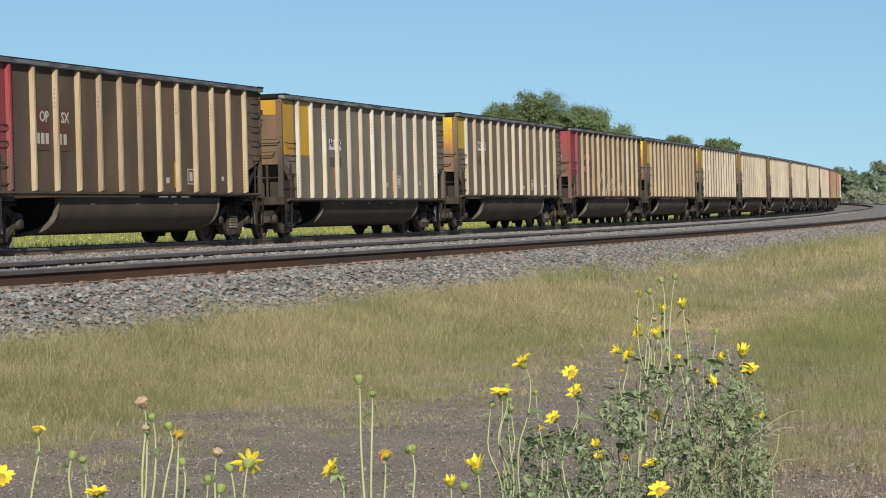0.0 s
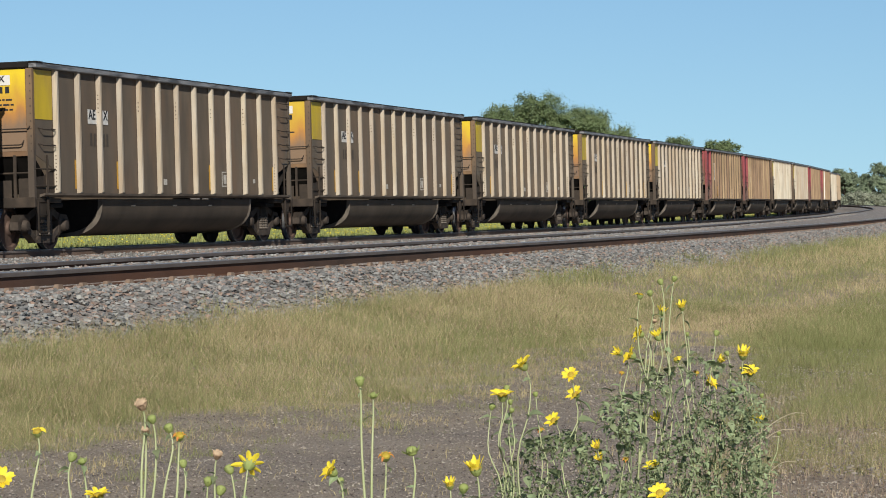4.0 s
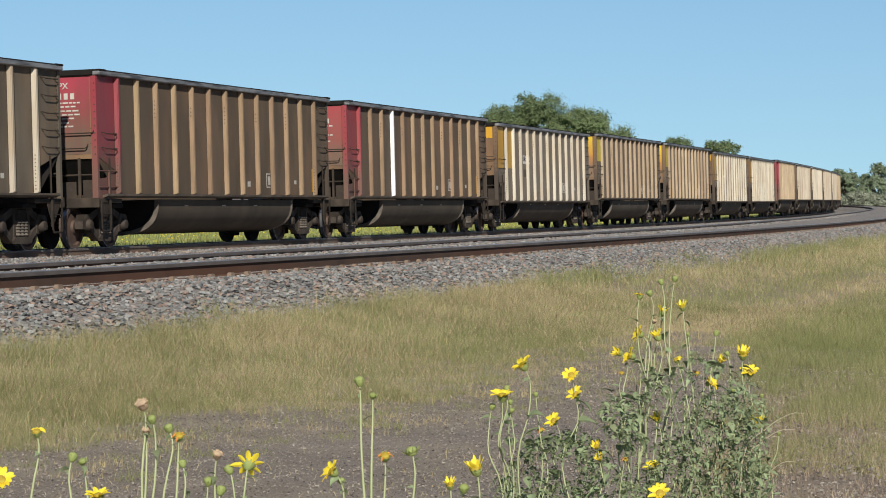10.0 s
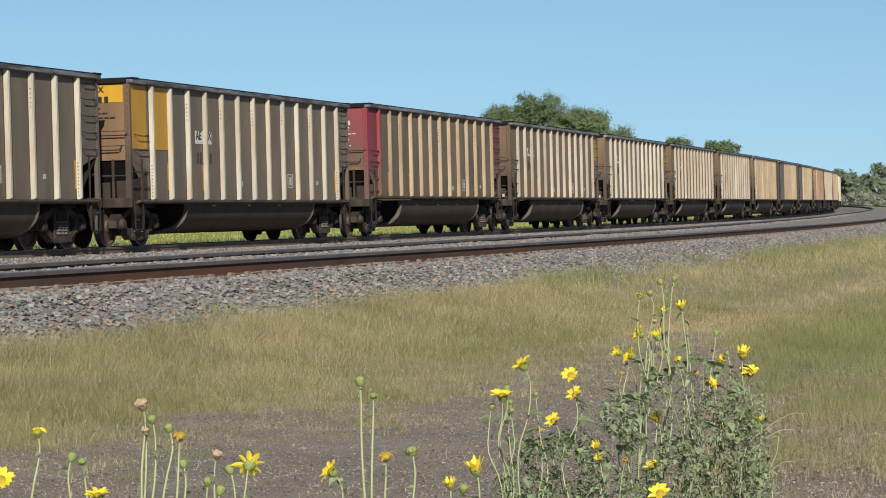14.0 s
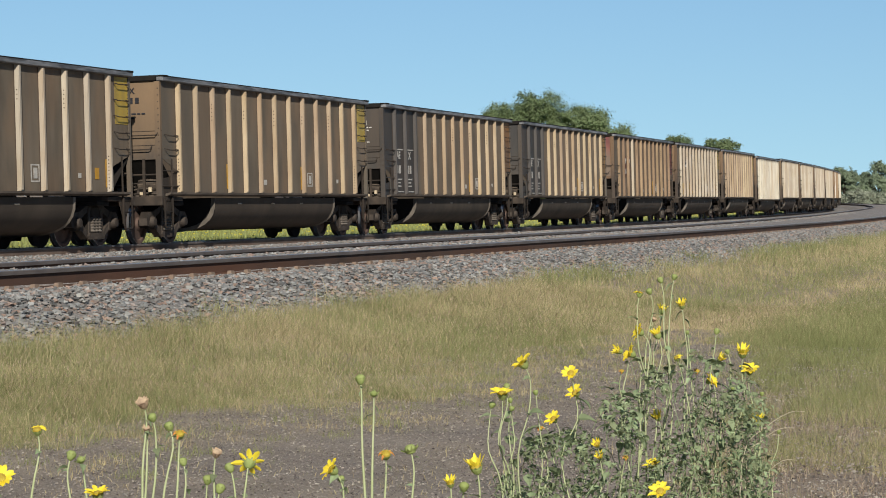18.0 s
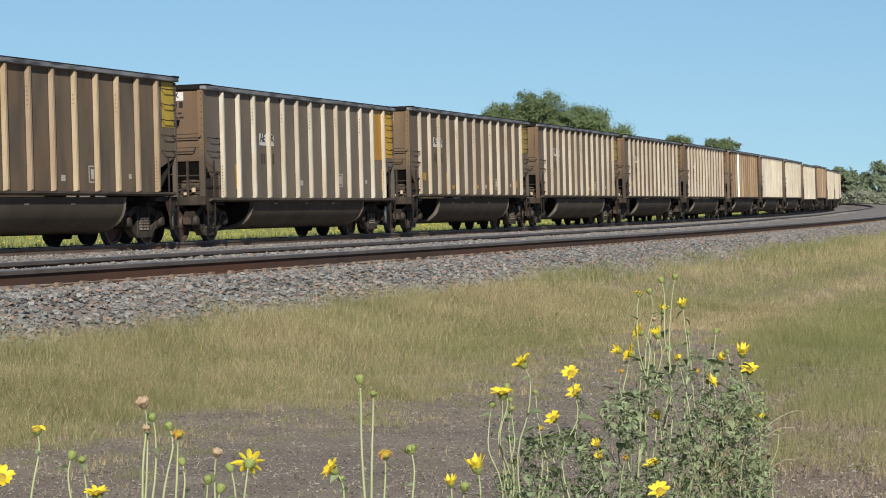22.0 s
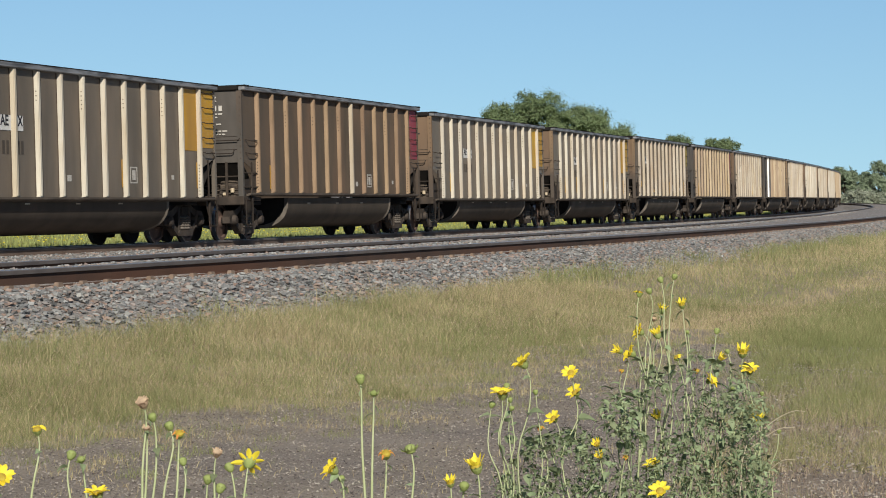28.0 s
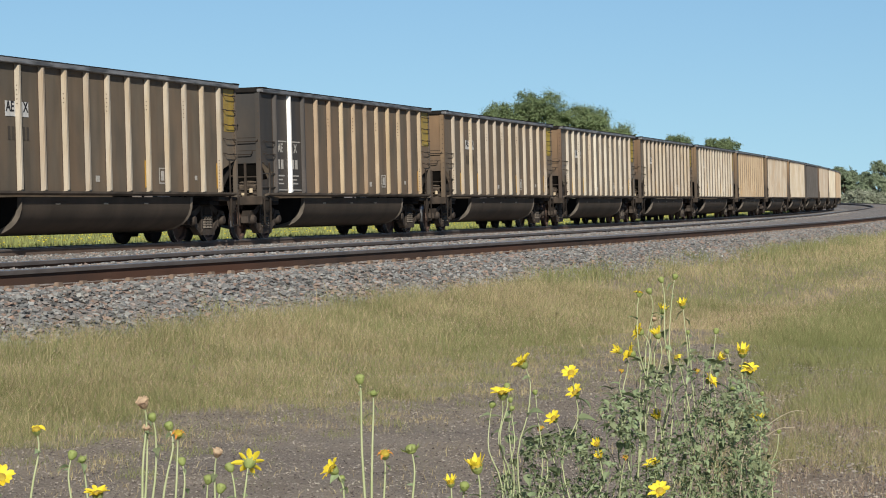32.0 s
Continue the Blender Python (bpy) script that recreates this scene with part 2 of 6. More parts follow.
    "letter_white": mat("white_lettering", (0.5, 0.47, 0.42), (0.36, 0.33, 0.29), 4.0, 0.7, 0, 0),
    "letter_red": mat("faded_red_lettering", (0.48, 0.26, 0.20), (0.36, 0.18, 0.14), 4.0, 0.7, 0, 0),
    "placard": mat("white_placard", (0.62, 0.60, 0.57), (0.52, 0.50, 0.46), 3.0, 0.6, 0, 0),
    "rail": mat("rusty_rail_web", (0.088, 0.055, 0.041), (0.062, 0.042, 0.033), 1.5, 0.85, 0.0, 0.3, (0.16, 0.06, 0.03), 0.25, 0.35),
    "rail_dusty": mat("dusty_rail_web", (0.165, 0.125, 0.10), (0.115, 0.085, 0.068), 1.5, 0.85, 0.0, 0.3, (0.17, 0.085, 0.05), 0.25, 0.35),
    "railhead": mat("worn_rail_head", (0.135, 0.112, 0.10), (0.095, 0.079, 0.072), 3.0, 0.65, 0.1, 0.1),
    "railshine": mat("bright_running_surface", (0.48, 0.48, 0.49), (0.38, 0.38, 0.39), 3.0, 0.36, 0.8, 0.05),
    "ballast": mat("ballast_bed", (0.26, 0.24, 0.225), (0.18, 0.168, 0.158), 9.0, 0.9, 0.0, 0.9, (0.33, 0.25, 0.20), 0.7, 0.4, fine=25.0, speckle=(0.40, 0.38, 0.36), speckle_scale=22.0),
    "stone": mat("ballast_stone", (0.225, 0.224, 0.218), (0.160, 0.160, 0.156), 5.0, 0.9, 0.0, 0.3, (0.22, 0.20, 0.175), 1.6, 0.4, island=0.48, odd=(0.34, 0.235, 0.185), fine=40.0),
}

# ================= the line of the track =================
# s runs along the line away from the camera; the curve tightens past the straight and then eases again
CAR_PITCH = 16.18
STEP = 0.5
LINE_S = np.arange(-1000, 1300, STEP)
_k = np.interp(LINE_S, (-140, -60, 60, 150, 240, 420, 560), (0, 0.00062, 0.00062, 0.00038, 0.00205, 0.00205, 0))
_th = np.cumsum(_k) * STEP
_i0 = int(np.searchsorted(LINE_S, 0))
LINE_TH = _th - _th[_i0] + 1.28093
_x, _y = np.cumsum(np.cos(LINE_TH)) * STEP, np.cumsum(np.sin(LINE_TH)) * STEP
LINE_X = _x - _x[_i0] - 3.6494 - 1.37 * math.sin(1.28093)
LINE_Y = _y - _y[_i0] + 63.3946 + 1.37 * math.cos(1.28093)
CANT = 0.036
RAIL_Z = 0.327          # rail top on the train's centre line
NEAR_U = 12.40          # centre line of the near track
NEAR_Z = 0.79


def on_line(s, u=0.0):
    """Place of the point s along the line and u to the camera's side of it, and the heading there."""
    th = np.interp(s, LINE_S, LINE_TH)
    return np.interp(s, LINE_S, LINE_X) + u * np.sin(th), np.interp(s, LINE_S, LINE_Y) - u * np.cos(th), th


# ================= mesh helpers =================
def empty(name):
    return new(name)


def mesh_of(name, verts, faces, material, smooth=False):
    me = bpy.data.meshes.new(name)
    me.from_pydata([tuple(v) for v in verts], [], faces)
    me.materials.append(material)
    if smooth:
        me.polygons.foreach_set("use_smooth", [True] * len(me.polygons))
    me.update()
    return me


def fast_mesh(name, verts, faces, material):
    """A mesh out of two arrays; all faces have equally many corners."""
    verts, faces = np.asarray(verts, dtype=np.float32), np.asarray(faces, dtype=np.int32)
    me = bpy.data.meshes.new(name)
    me.vertices.add(len(verts))
    me.vertices.foreach_set("co", verts.ravel())
    n, k = faces.shape
    me.loops.add(n * k)
    me.loops.foreach_set("vertex_index", faces.ravel())
    me.polygons.add(n)
    me.polygons.foreach_set("loop_start", np.arange(n, dtype=np.int32) * k)
    me.polygons.foreach_set("use_smooth", [False] * n)
    me.update(calc_edges=True)
    me.validate()
    me.materials.append(material)
    return me


def box(bm, x0, x1, y0, y1, z0, z1, bevel=0.0, m=None):
    made = bmesh.ops.create_cube(bm, size=1.0)["verts"]
    for v in made:
        v.co = Vector(((x0 + x1) / 2 + v.co.x * (x1 - x0), (y0 + y1) / 2 + v.co.y * (y1 - y0), (z0 + z1) / 2 + v.co.z * (z1 - z0)))
    if m is not None:
        bmesh.ops.transform(bm, matrix=m, verts=made)
    if bevel:
        edges = list({e for v in made for e in v.link_edges})
        bmesh.ops.bevel(bm, geom=edges, offset=bevel, segments=1, affect="EDGES", profile=0.5)


def tube(bm, points, r, sides=6, closed_ends=True):
    """A round bar through points."""
    pts = [Vector(p) for p in points]
    rings = []
    for i, p in enumerate(pts):
        d = (pts[min(i + 1, len(pts) - 1)] - pts[max(i - 1, 0)]).normalized()
        a = d.orthogonal().normalized()
        if i and rings:
            a = (last - d * last.dot(d)).normalized()
        last = a
        b = d.cross(a)
        rr = r[i] if isinstance(r, (list, tuple)) else r
        rings.append([bm.verts.new(p + (a * math.cos(q) + b * math.sin(q)) * rr) for q in (2 * math.pi * j / sides for j in range(sides))])
    for a, b in zip(rings, rings[1:]):
        for j in range(sides):
            bm.faces.new((a[j], a[(j + 1) % sides], b[(j + 1) % sides], b[j]))
    if closed_ends:
        bm.faces.new(rings[0][::-1])
        bm.faces.new(rings[-1])


def lathe(bm, profile, segs=20, axis="y", at=(0, 0, 0)):
    """Turns (radius, height) pairs round an axis."""
    rings = []
    for r, h in profile:
        ring = []
        for j in range(segs):
            a = 2 * math.pi * j / segs
            c, s = r * math.cos(a), r * math.sin(a)
            co = (c, h, s) if axis == "y" else ((c, s, h) if axis == "z" else (h, c, s))
            ring.append(bm.verts.new((co[0] + at[0], co[1] + at[1], co[2] + at[2])))
        rings.append(ring)
    for a, b in zip(rings, rings[1:]):
        for j in range(segs):
            bm.faces.new((a[j], a[(j + 1) % segs], b[(j + 1) % segs], b[j]))
    bm.faces.new(rings[0][::-1])
    bm.faces.new(rings[-1])


def slab(bm, outline, axis, a, b):
    """A plate: an outline in two coordinates, thick from a to b along the third axis (x, y or z)."""
    def co(p, h):
        return {"x": (h, p[0], p[1]), "y": (p[0], h, p[1]), "z": (p[0], p[1], h)}[axis]
    lo, hi = [bm.verts.new(co(p, a)) for p in outline], [bm.verts.new(co(p, b)) for p in outline]
    bm.faces.new(lo)
    bm.faces.new(hi[::-1])
    n = len(outline)
    for i in range(n):
        bm.faces.new((lo[i], hi[i], hi[(i + 1) % n], lo[(i + 1) % n]))


SHAPES = {}
LOWER = False           # while a car of the lower series is being built


LOW_KEYS = ("side", "gusset", "end", "slope", "rib", "rib_row3", "rib_row5", "rib_foot", "all_ribs", "chord", "end_chord", "side_sill", "post", "post_m", "bay", "end_patch", "stile")


def shape(key, material, make, smooth=False, second="rivet"):
    """The mesh of a repeated part, built once for each material and series of car."""
    if LOWER and key in LOW_KEYS:
        key += "_low"
    if (key, material) not in SHAPES:
        plain = next((v for k, v in SHAPES.items() if k[0] == key), None)
        if plain is not None:
            me = plain.copy()
            me.materials[0] = M[material]
        else:
            bm = bmesh.new()
            make(bm)
            bmesh.ops.recalc_face_normals(bm, faces=bm.faces)
            two = any(f.material_index for f in bm.faces)
            me = bpy.data.meshes.new(key)
            bm.to_mesh(me)
            bm.free()
            if smooth:
                me.polygons.foreach_set("use_smooth", [True] * len(me.polygons))
                me.set_sharp_from_angle(angle=radians(40))
            me.materials.append(M[material])
            if two:
                me.materials.append(M[second])
        SHAPES[(key, material)] = me
    return SHAPES[(key, material)]


def child(name, me, parent, m=None, label=""):
    ob = new(name, me)
    ob.parent = parent
    if m is not None:
        ob.matrix_basis = m
    if label:
        ob["label"] = label
    return ob


def part(name, bm, material, parent, label="", smooth=False):
    bmesh.ops.recalc_face_normals(bm, faces=bm.faces)
    me = bpy.data.meshes.new(name)
    bm.to_mesh(me)
    bm.free()
    if smooth:
        me.polygons.foreach_set("use_smooth", [True] * len(me.polygons))
    me.materials.append(material)
    return child(name, me, parent, None, label)


WORDS = {}


def words(text, size, material):
    """Flat letters as a mesh in the xz plane, read from the side of -y."""
    if (text, size, material) not in WORDS:
        cu = bpy.data.curves.new("letters", "FONT")
        cu.body, cu.size, cu.extrude, cu.resolution_u, cu.offset = text, size, 0.002, 2, size * 0.022
        cu.align_x, cu.align_y = "LEFT", "BOTTOM"
        ob = bpy.data.objects.new("letters", cu)
        me = bpy.data.meshes.new_from_object(ob)
        bpy.data.objects.remove(ob)
        me.transform(Matrix.Rotation(radians(90), 4, "X"))
        me.materials.append(M[material])
        WORDS[(text, size, material)] = me
    return WORDS[(text, size, material)]


# ================= ground =================
GROUND = mat("dry_meadow_soil", (0.30, 0.242, 0.19), (0.235, 0.19, 0.145), 1.2, 0.95, 0, 0.5, (0.23, 0.19, 0.14), 0.3, 0.6, fine=30.0)
FIELD = mat("green_field", (0.25, 0.26, 0.09), (0.19, 0.21, 0.065), 0.6, 0.95, 0, 0.5, (0.26, 0.24, 0.06), 0.25, 0.5, fine=12.0)
PATH = mat("dark_gravel_path", (0.30, 0.25, 0.195), (0.23, 0.19, 0.15), 1.6, 0.95, 0, 0.8, (0.19, 0.165, 0.15), 0.5, 0.5, fine=45.0,
           speckle=(0.36, 0.32, 0.28), speckle_scale=42.0)
EDGE_AT, EDGE_DIR = Vector((-2.6, 14.3)), Vector((0.432, 0.902))


def edge_w(x, y):
    """Metres from the grass edge towards the path."""
    return (x - EDGE_AT.x) * EDGE_DIR.y - (y - EDGE_AT.y) * EDGE_DIR.x


def build_ground():
    radii = np.concatenate([np.arange(0, 60, 1.0), np.geomspace(60, 3200, 40)])
    n = 240
    verts, faces = [(0, 0, 0)], []
    for r in radii[1:]:
        for j in range(n):
            a = 2 * math.pi * j / n
            x, y = r * math.cos(a), r * math.sin(a)
            k = int(np.argmin((LINE_X[1600:2700:4] - x) ** 2 + (LINE_Y[1600:2700:4] - y) ** 2)) * 4 + 1600
            u = (x - LINE_X[k]) * math.sin(LINE_TH[k]) - (y - LINE_Y[k]) * math.cos(LINE_TH[k])
            rise = float(np.interp(u, (9, 14.0, 15.0, 17.2), (0.0, 0.30, 0.27, 0.0))) if r < 400 else 0.0
            verts.append((x, y, 0.02 * noise.noise((x * 0.35, y * 0.35, 0)) - 0.025 + rise))
    for i in range(len(radii) - 2):
        for j in range(n):
            a, b = 1 + i * n + j, 1 + i * n + (j + 1) % n
            faces.append((a, b, b + n, a + n))
    faces += [(0, 1 + (j + 1) % n, 1 + j) for j in range(n)]
    g = new("ground", mesh_of("ground", verts, [f[::-1] for f in faces], GROUND, True))
    tagged(g, "dry sandy meadow soil reaching to the horizon", "ground", kind="structure")

    # the green field behind the line, a low sheet just above the soil
    ss = np.concatenate([np.arange(-400, -60, 30.0), np.arange(-60, 260, 4.0), np.arange(260, 420, 10.0)])
    verts, faces = [], []
    us = (-3.4, -6, -14, -40, -110, -240)
    for s in ss:
        for u in us:
            x, y, _ = on_line(s, u)
            verts.append((x, y, 0.04 + 0.03 * noise.noise((x * 0.2, y * 0.2, 3))))
    k = len(us)
    faces = [(i * k + j, i * k + j + 1, (i + 1) * k + j + 1, (i + 1) * k + j) for i in range(len(ss) - 1) for j in range(k - 1)]
    f = new("field", mesh_of("field", verts, faces, FIELD, True))
    tagged(f, "flat green field with yellow blossom behind the railway", "field", kind="structure")

    # the gravel path, with a ragged edge
    verts, faces = [], []
    cols = 14
    for i in range(0, 75):
        d = -22 + i * 0.5
        w0 = -1.5 + 0.5 * noise.noise((d * 0.35, 0, 7)) + 0.35 * noise.noise((d * 1.1, 4, 7)) + max(0.0, (d - 10) * 0.06)
        w1 = float(np.interp(d, (-22, -1, 5, 10, 12.5, 15), (5.2, 4.7, 3.2, 1.5, 0.4, -0.6))) + 0.4 * noise.noise((d * 0.6, 9, 2))
        for j in range(cols):
            w = w0 + max(0.1, w1 - w0) * j / (cols - 1)
            p = EDGE_AT + EDGE_DIR * d + Vector((EDGE_DIR.y, -EDGE_DIR.x)) * w
            verts.append((p.x, p.y, 0.022 + 0.012 * noise.noise((p.x * 0.9, p.y * 0.9, 1)) - (0.06 if j in (0, cols - 1) or i in (0, 74) else 0)))
    faces = [(i * cols + j, i * cols + j + 1, (i + 1) * cols + j + 1, (i + 1) * cols + j) for i in range(74) for j in range(cols - 1)]
    p = new("gravel_path", mesh_of("gravel_path", verts, faces, PATH, True))
    tagged(p, "dark grey-brown gravel service path beside the meadow", "path", kind="structure")


build_ground()

RUN = np.unique(np.concatenate([np.arange(-990, -80, 20.0), np.arange(-80, 330, 1.0), np.arange(330, 1290, 15.0)]))


def far_rail_shift(s):
    """How the far rail of the near track draws over to the train's line, as in the lead of a turnout."""
    return float(np.interp(s, (-36, -29, -18, 4, 30, 50, 68, 86, 118, 153, 198, 320), (0, -0.3, -0.6, -1.05, -2.2, -2.95, -3.85, -4.5, -5.4, -6.15, -7.4, -8.0)))


def near_rail_shift(s):
    return float(np.interp(s, (-12, 14, 33, 60, 120, 200, 320), (0, -0.2, -0.55, -1.1, -2.6, -4.6, -5.4)))


def swept(name, section, u0, z0, lean, material, parent, smooth=False, label="", stations=RUN, drift=None):
    """A section (offset, height) carried along the line at offset u0."""
    verts, n = [], len(section)
    for s in stations:
        for du, dz in section:
            x, y, _ = on_line(s, u0 + du + (drift(s) if drift else 0.0))
            verts.append((x, y, z0 + dz + lean * du))
    faces = [(i * n + j, i * n + (j + 1) % n, (i + 1) * n + (j + 1) % n, (i + 1) * n + j) for i in range(len(stations) - 1) for j in range(n)]
    me = mesh_of(name, verts, [f[::-1] for f in faces], material, smooth)
    return child(name, me, parent, None, label)


BED_U = [-3.6, -3.2, -2.7, -2.2, -1.9, -1.4, -0.9, -0.4, 0.1, 0.6, 1.0, 1.5, 2.0, 3.0, 4.5, 6.0, 8.0, 10.6]
BED_Z = [-0.05, -0.01, 0.03, 0.08, 0.11, 0.12, 0.13, 0.14, 0.15, 0.17, 0.215, 0.225, 0.22, 0.20, 0.17, 0.14, 0.11, 0.08]
NEAR_OFF = np.array([-3.0, -2.5, -2.1, -1.7, -1.3, -0.84, -0.70, -0.3, 0.3, 0.68, 0.84, 1.2, 1.55, 1.85, 2.2, 2.6, 3.2])
NEAR_BED = np.interp(NEAR_OFF, (-3.0, -1.7, -0.84, -0.70, 0.68, 0.84, 1.55, 3.2), (0.04, 0.58, 0.60, 0.715, 0.715, 0.60, 0.59, -0.05))


def build_tracks():
    left = np.array([NEAR_OFF < 0]).ravel()
    for name in ("ballast_bed", "ballast_bed_near"):
        stations = RUN
        prof_u, prof_z = (np.array(BED_U), np.array(BED_Z)) if name == "ballast_bed" else (NEAR_U + NEAR_OFF, NEAR_BED)
        verts = []
        for s in stations:
            shift = 0.0 if name == "ballast_bed" else np.where(left, far_rail_shift(s), near_rail_shift(s))
            for u, z in zip(prof_u + shift, prof_z):
                x, y, _ = on_line(s, u)
                verts.append((x, y, z + 0.02 * noise.noise((x * 1.3, y * 1.3, 5))))
        n = len(prof_u)
        faces = [(i * n + j, i * n + j + 1, (i + 1) * n + j + 1, (i + 1) * n + j)[::-1] for i in range(len(stations) - 1) for j in range(n - 1)]
        b = new("ballast", mesh_of(name, verts, faces, M["ballast"], True))
        tagged(b, "bank of crushed grey and pink ballast stone", "ballast", kind="structure")
    head = [(-0.036, -0.006), (-0.03, 0.0), (0.03, 0.0), (0.036, -0.006), (0.036, -0.04), (-0.036, -0.04)]
    web = [(-0.010, -0.04), (0.010, -0.04), (0.012, -0.155), (0.075, -0.172), (0.075, -0.186), (-0.075, -0.186), (-0.075, -0.172), (-0.012, -0.155)]
    shine = [(-0.024, 0.0035), (0.024, 0.0035), (0.024, -0.002), (-0.024, -0.002)]
    for label, uc, zc, lean in (("railway track under the coal train", 0.0, RAIL_Z, CANT), ("empty railway track with rusty rails", NEAR_U, NEAR_Z, 0.012)):
        t = tagged(empty("railway_track"), label, "track", kind="structure")
        for side in (-0.7535, 0.7535):
            drift = (far_rail_shift if side < 0 else near_rail_shift) if uc else None
            r = swept("rail", web, uc + side, zc + lean * side, 0, M["rail" if uc else "rail_dusty"], t, label="rusty steel rail", drift=drift)
            swept("rail_head", head, uc + side, zc + lean * side, 0, M["railhead"], r, drift=drift)
            swept("running_surface", shine, uc + side, zc + lean * side, 0, M["railshine"], r, label="polished running surface", drift=drift)


build_tracks()

# ================= coal cars =================
LONG = 14.55            # body length over the top chord
TOP, SILL, RIB0 = 3.78, 1.02, 1.175
HALF = 1.44             # half width over the side sheets
RIB_D = 0.10
RIBS = [0.99 + 1.036 * i for i in range(13)]
X0 = -LONG / 2


def make_side(bm):
    cut = [(X0, 1.94), (X0 + 0.12, 1.92), (X0 + 0.89, 1.66), (X0 + 0.93, RIB0 - 0.05), (-X0 - 1.06, RIB0 - 0.05), (-X0 - 1.02, 1.66), (-X0 - 0.12, 1.92), (-X0, 1.94), (-X0, TOP - 0.06), (X0, TOP - 0.06)]
    slab(bm, cut, "y", -HALF, -HALF + 0.012)


def make_gusset(bm):
    """The bracket plate below the cut corner of a side sheet."""
    slab(bm, [(X0 + 0.07, SILL + 0.032), (X0 + 0.925, SILL + 0.032), (X0 + 0.92, 1.62), (X0 + 0.84, 1.63), (X0 + 0.45, 1.50), (X0 + 0.07, 1.47)], "y", -HALF + 0.002, -HALF + 0.012)
    tube(bm, [(X0 + 0.02, -HALF - 0.035, 1.64), (X0 + 0.95, -HALF - 0.035, 1.64)], 0.014, 5)
    tube(bm, [(X0 + 0.02, -HALF - 0.035, 1.30), (X0 + 0.95, -HALF - 0.035, 1.30)], 0.014, 5)
    box(bm, X0 + 0.50, X0 + 0.53, -HALF - 0.05, -HALF - 0.02, SILL, 1.66)


def make_bracket(bm):
    """The three-cornered plate that hangs below a corner of the platform."""
    slab(bm, [(X0 + 0.0, SILL - 0.065), (X0 + 0.62, SILL - 0.065), (X0 + 0.42, 0.58), (X0 + 0.30, 0.56)], "y", -HALF + 0.0, -HALF + 0.014)


def make_rear_bracket(bm):
    slab(bm, [(-X0 - 0.62, SILL - 0.065), (-X0, SILL - 0.065), (-X0 - 0.30, 0.56), (-X0 - 0.42, 0.58)], "y", -HALF + 0.0, -HALF + 0.014)


def make_end(bm):
    slab(bm, [(-HALF + 0.014, 1.90), (HALF - 0.014, 1.90), (HALF - 0.014, TOP - 0.06), (-HALF + 0.014, TOP - 0.06)], "x", X0 + 0.02, X0 + 0.032)


def make_slope(bm):
    lo, hi = (X0 + 0.93, min(RIB0, 1.15)), (X0 + 0.034, 1.91)
    pts = [(lo[0], lo[1]), (hi[0], hi[1]), (hi[0], hi[1] + 0.015), (lo[0] + 0.01, lo[1] + 0.015)]
    slab(bm, pts, "y", -HALF + 0.014, HALF - 0.014)


def make_rib(bm):
    """An outside post: a folded channel with a sloping head under the chord."""
    w = 0.066
    slab(bm, [(-w, RIB0 - 0.02), (w, RIB0 - 0.02), (w, TOP - 0.115), (-w, TOP - 0.115)], "y", -RIB_D, 0.0)
    top = [v for v in bm.verts if v.co.z > 3 and v.co.y < -0.01]
    for v in top:
        v.co.z -= 0.02
    bot = [v for v in bm.verts if v.co.z < 2 and v.co.y < -0.01]
    for v in bot:
        v.co.z += 0.01
    for v in bm.verts:
        if v.co.y < -0.01:
            v.co.x *= 0.78
    bmesh.ops.bevel(bm, geom=[e for e in bm.edges if all(v.co.y < -0.08 for v in e.verts)], offset=0.016, segments=2, affect="EDGES")
    before = set(bm.faces)
    box(bm, -0.096, -w, -0.007, 0.0, RIB0, TOP - 0.13)
    for f in set(bm.faces) - before:
        f.material_index = 1


def bolted(count, low, step=0.09):
    """A post with a row of rivet heads along one flank."""
    def make(bm):
        make_rib(bm)
        before = set(bm.faces)
        for i in range(count):
            box(bm, -0.064, -0.055, -0.060, -0.038, low + i * step, low + i * step + 0.022)
        for f in set(bm.faces) - before:
            f.material_index = 1
    return make


def make_all_ribs(bm):
    for x in RIBS:
        sub = bmesh.new()
        make_rib(sub)
        tmp = bpy.data.meshes.new("tmp")
        sub.to_mesh(tmp)
        sub.free()
        tmp.transform(Matrix.Translation((X0 + x, -HALF, 0)))
        bm.from_mesh(tmp)
        bpy.data.meshes.remove(tmp)


def make_chord(bm):
    box(bm, X0 - 0.02, -X0 + 0.02, -HALF - RIB_D - 0.02, -HALF + 0.05, TOP - 0.12, TOP - 0.012, 0.015)
    before = set(bm.faces)
    box(bm, X0 - 0.02, -X0 + 0.02, -HALF - RIB_D - 0.026, -HALF + 0.05, TOP - 0.02, TOP, 0.006)
    for x in (X0 - 0.03, -X0 - 0.30):
        box(bm, x, x + 0.33, -HALF - RIB_D - 0.03, -HALF + 0.06, TOP - 0.03, TOP + 0.012, 0.008)
    for f in set(bm.faces) - before:
        f.material_index = 1


def make_end_chord(bm):
    box(bm, X0 - 0.05, X0 + 0.12, -HALF + 0.052, HALF - 0.052, TOP - 0.12, TOP + 0.01, 0.02)


def make_side_sill(bm):
    slab(bm, [(-HALF - 0.125, RIB0 - 0.065), (-HALF - 0.125, RIB0 - 0.022), (-HALF + 0.02, RIB0 - 0.052), (-HALF + 0.02, RIB0 - 0.108), (-HALF - 0.01, RIB0 - 0.108)], "x", X0 + 0.25, -X0 - 0.25)


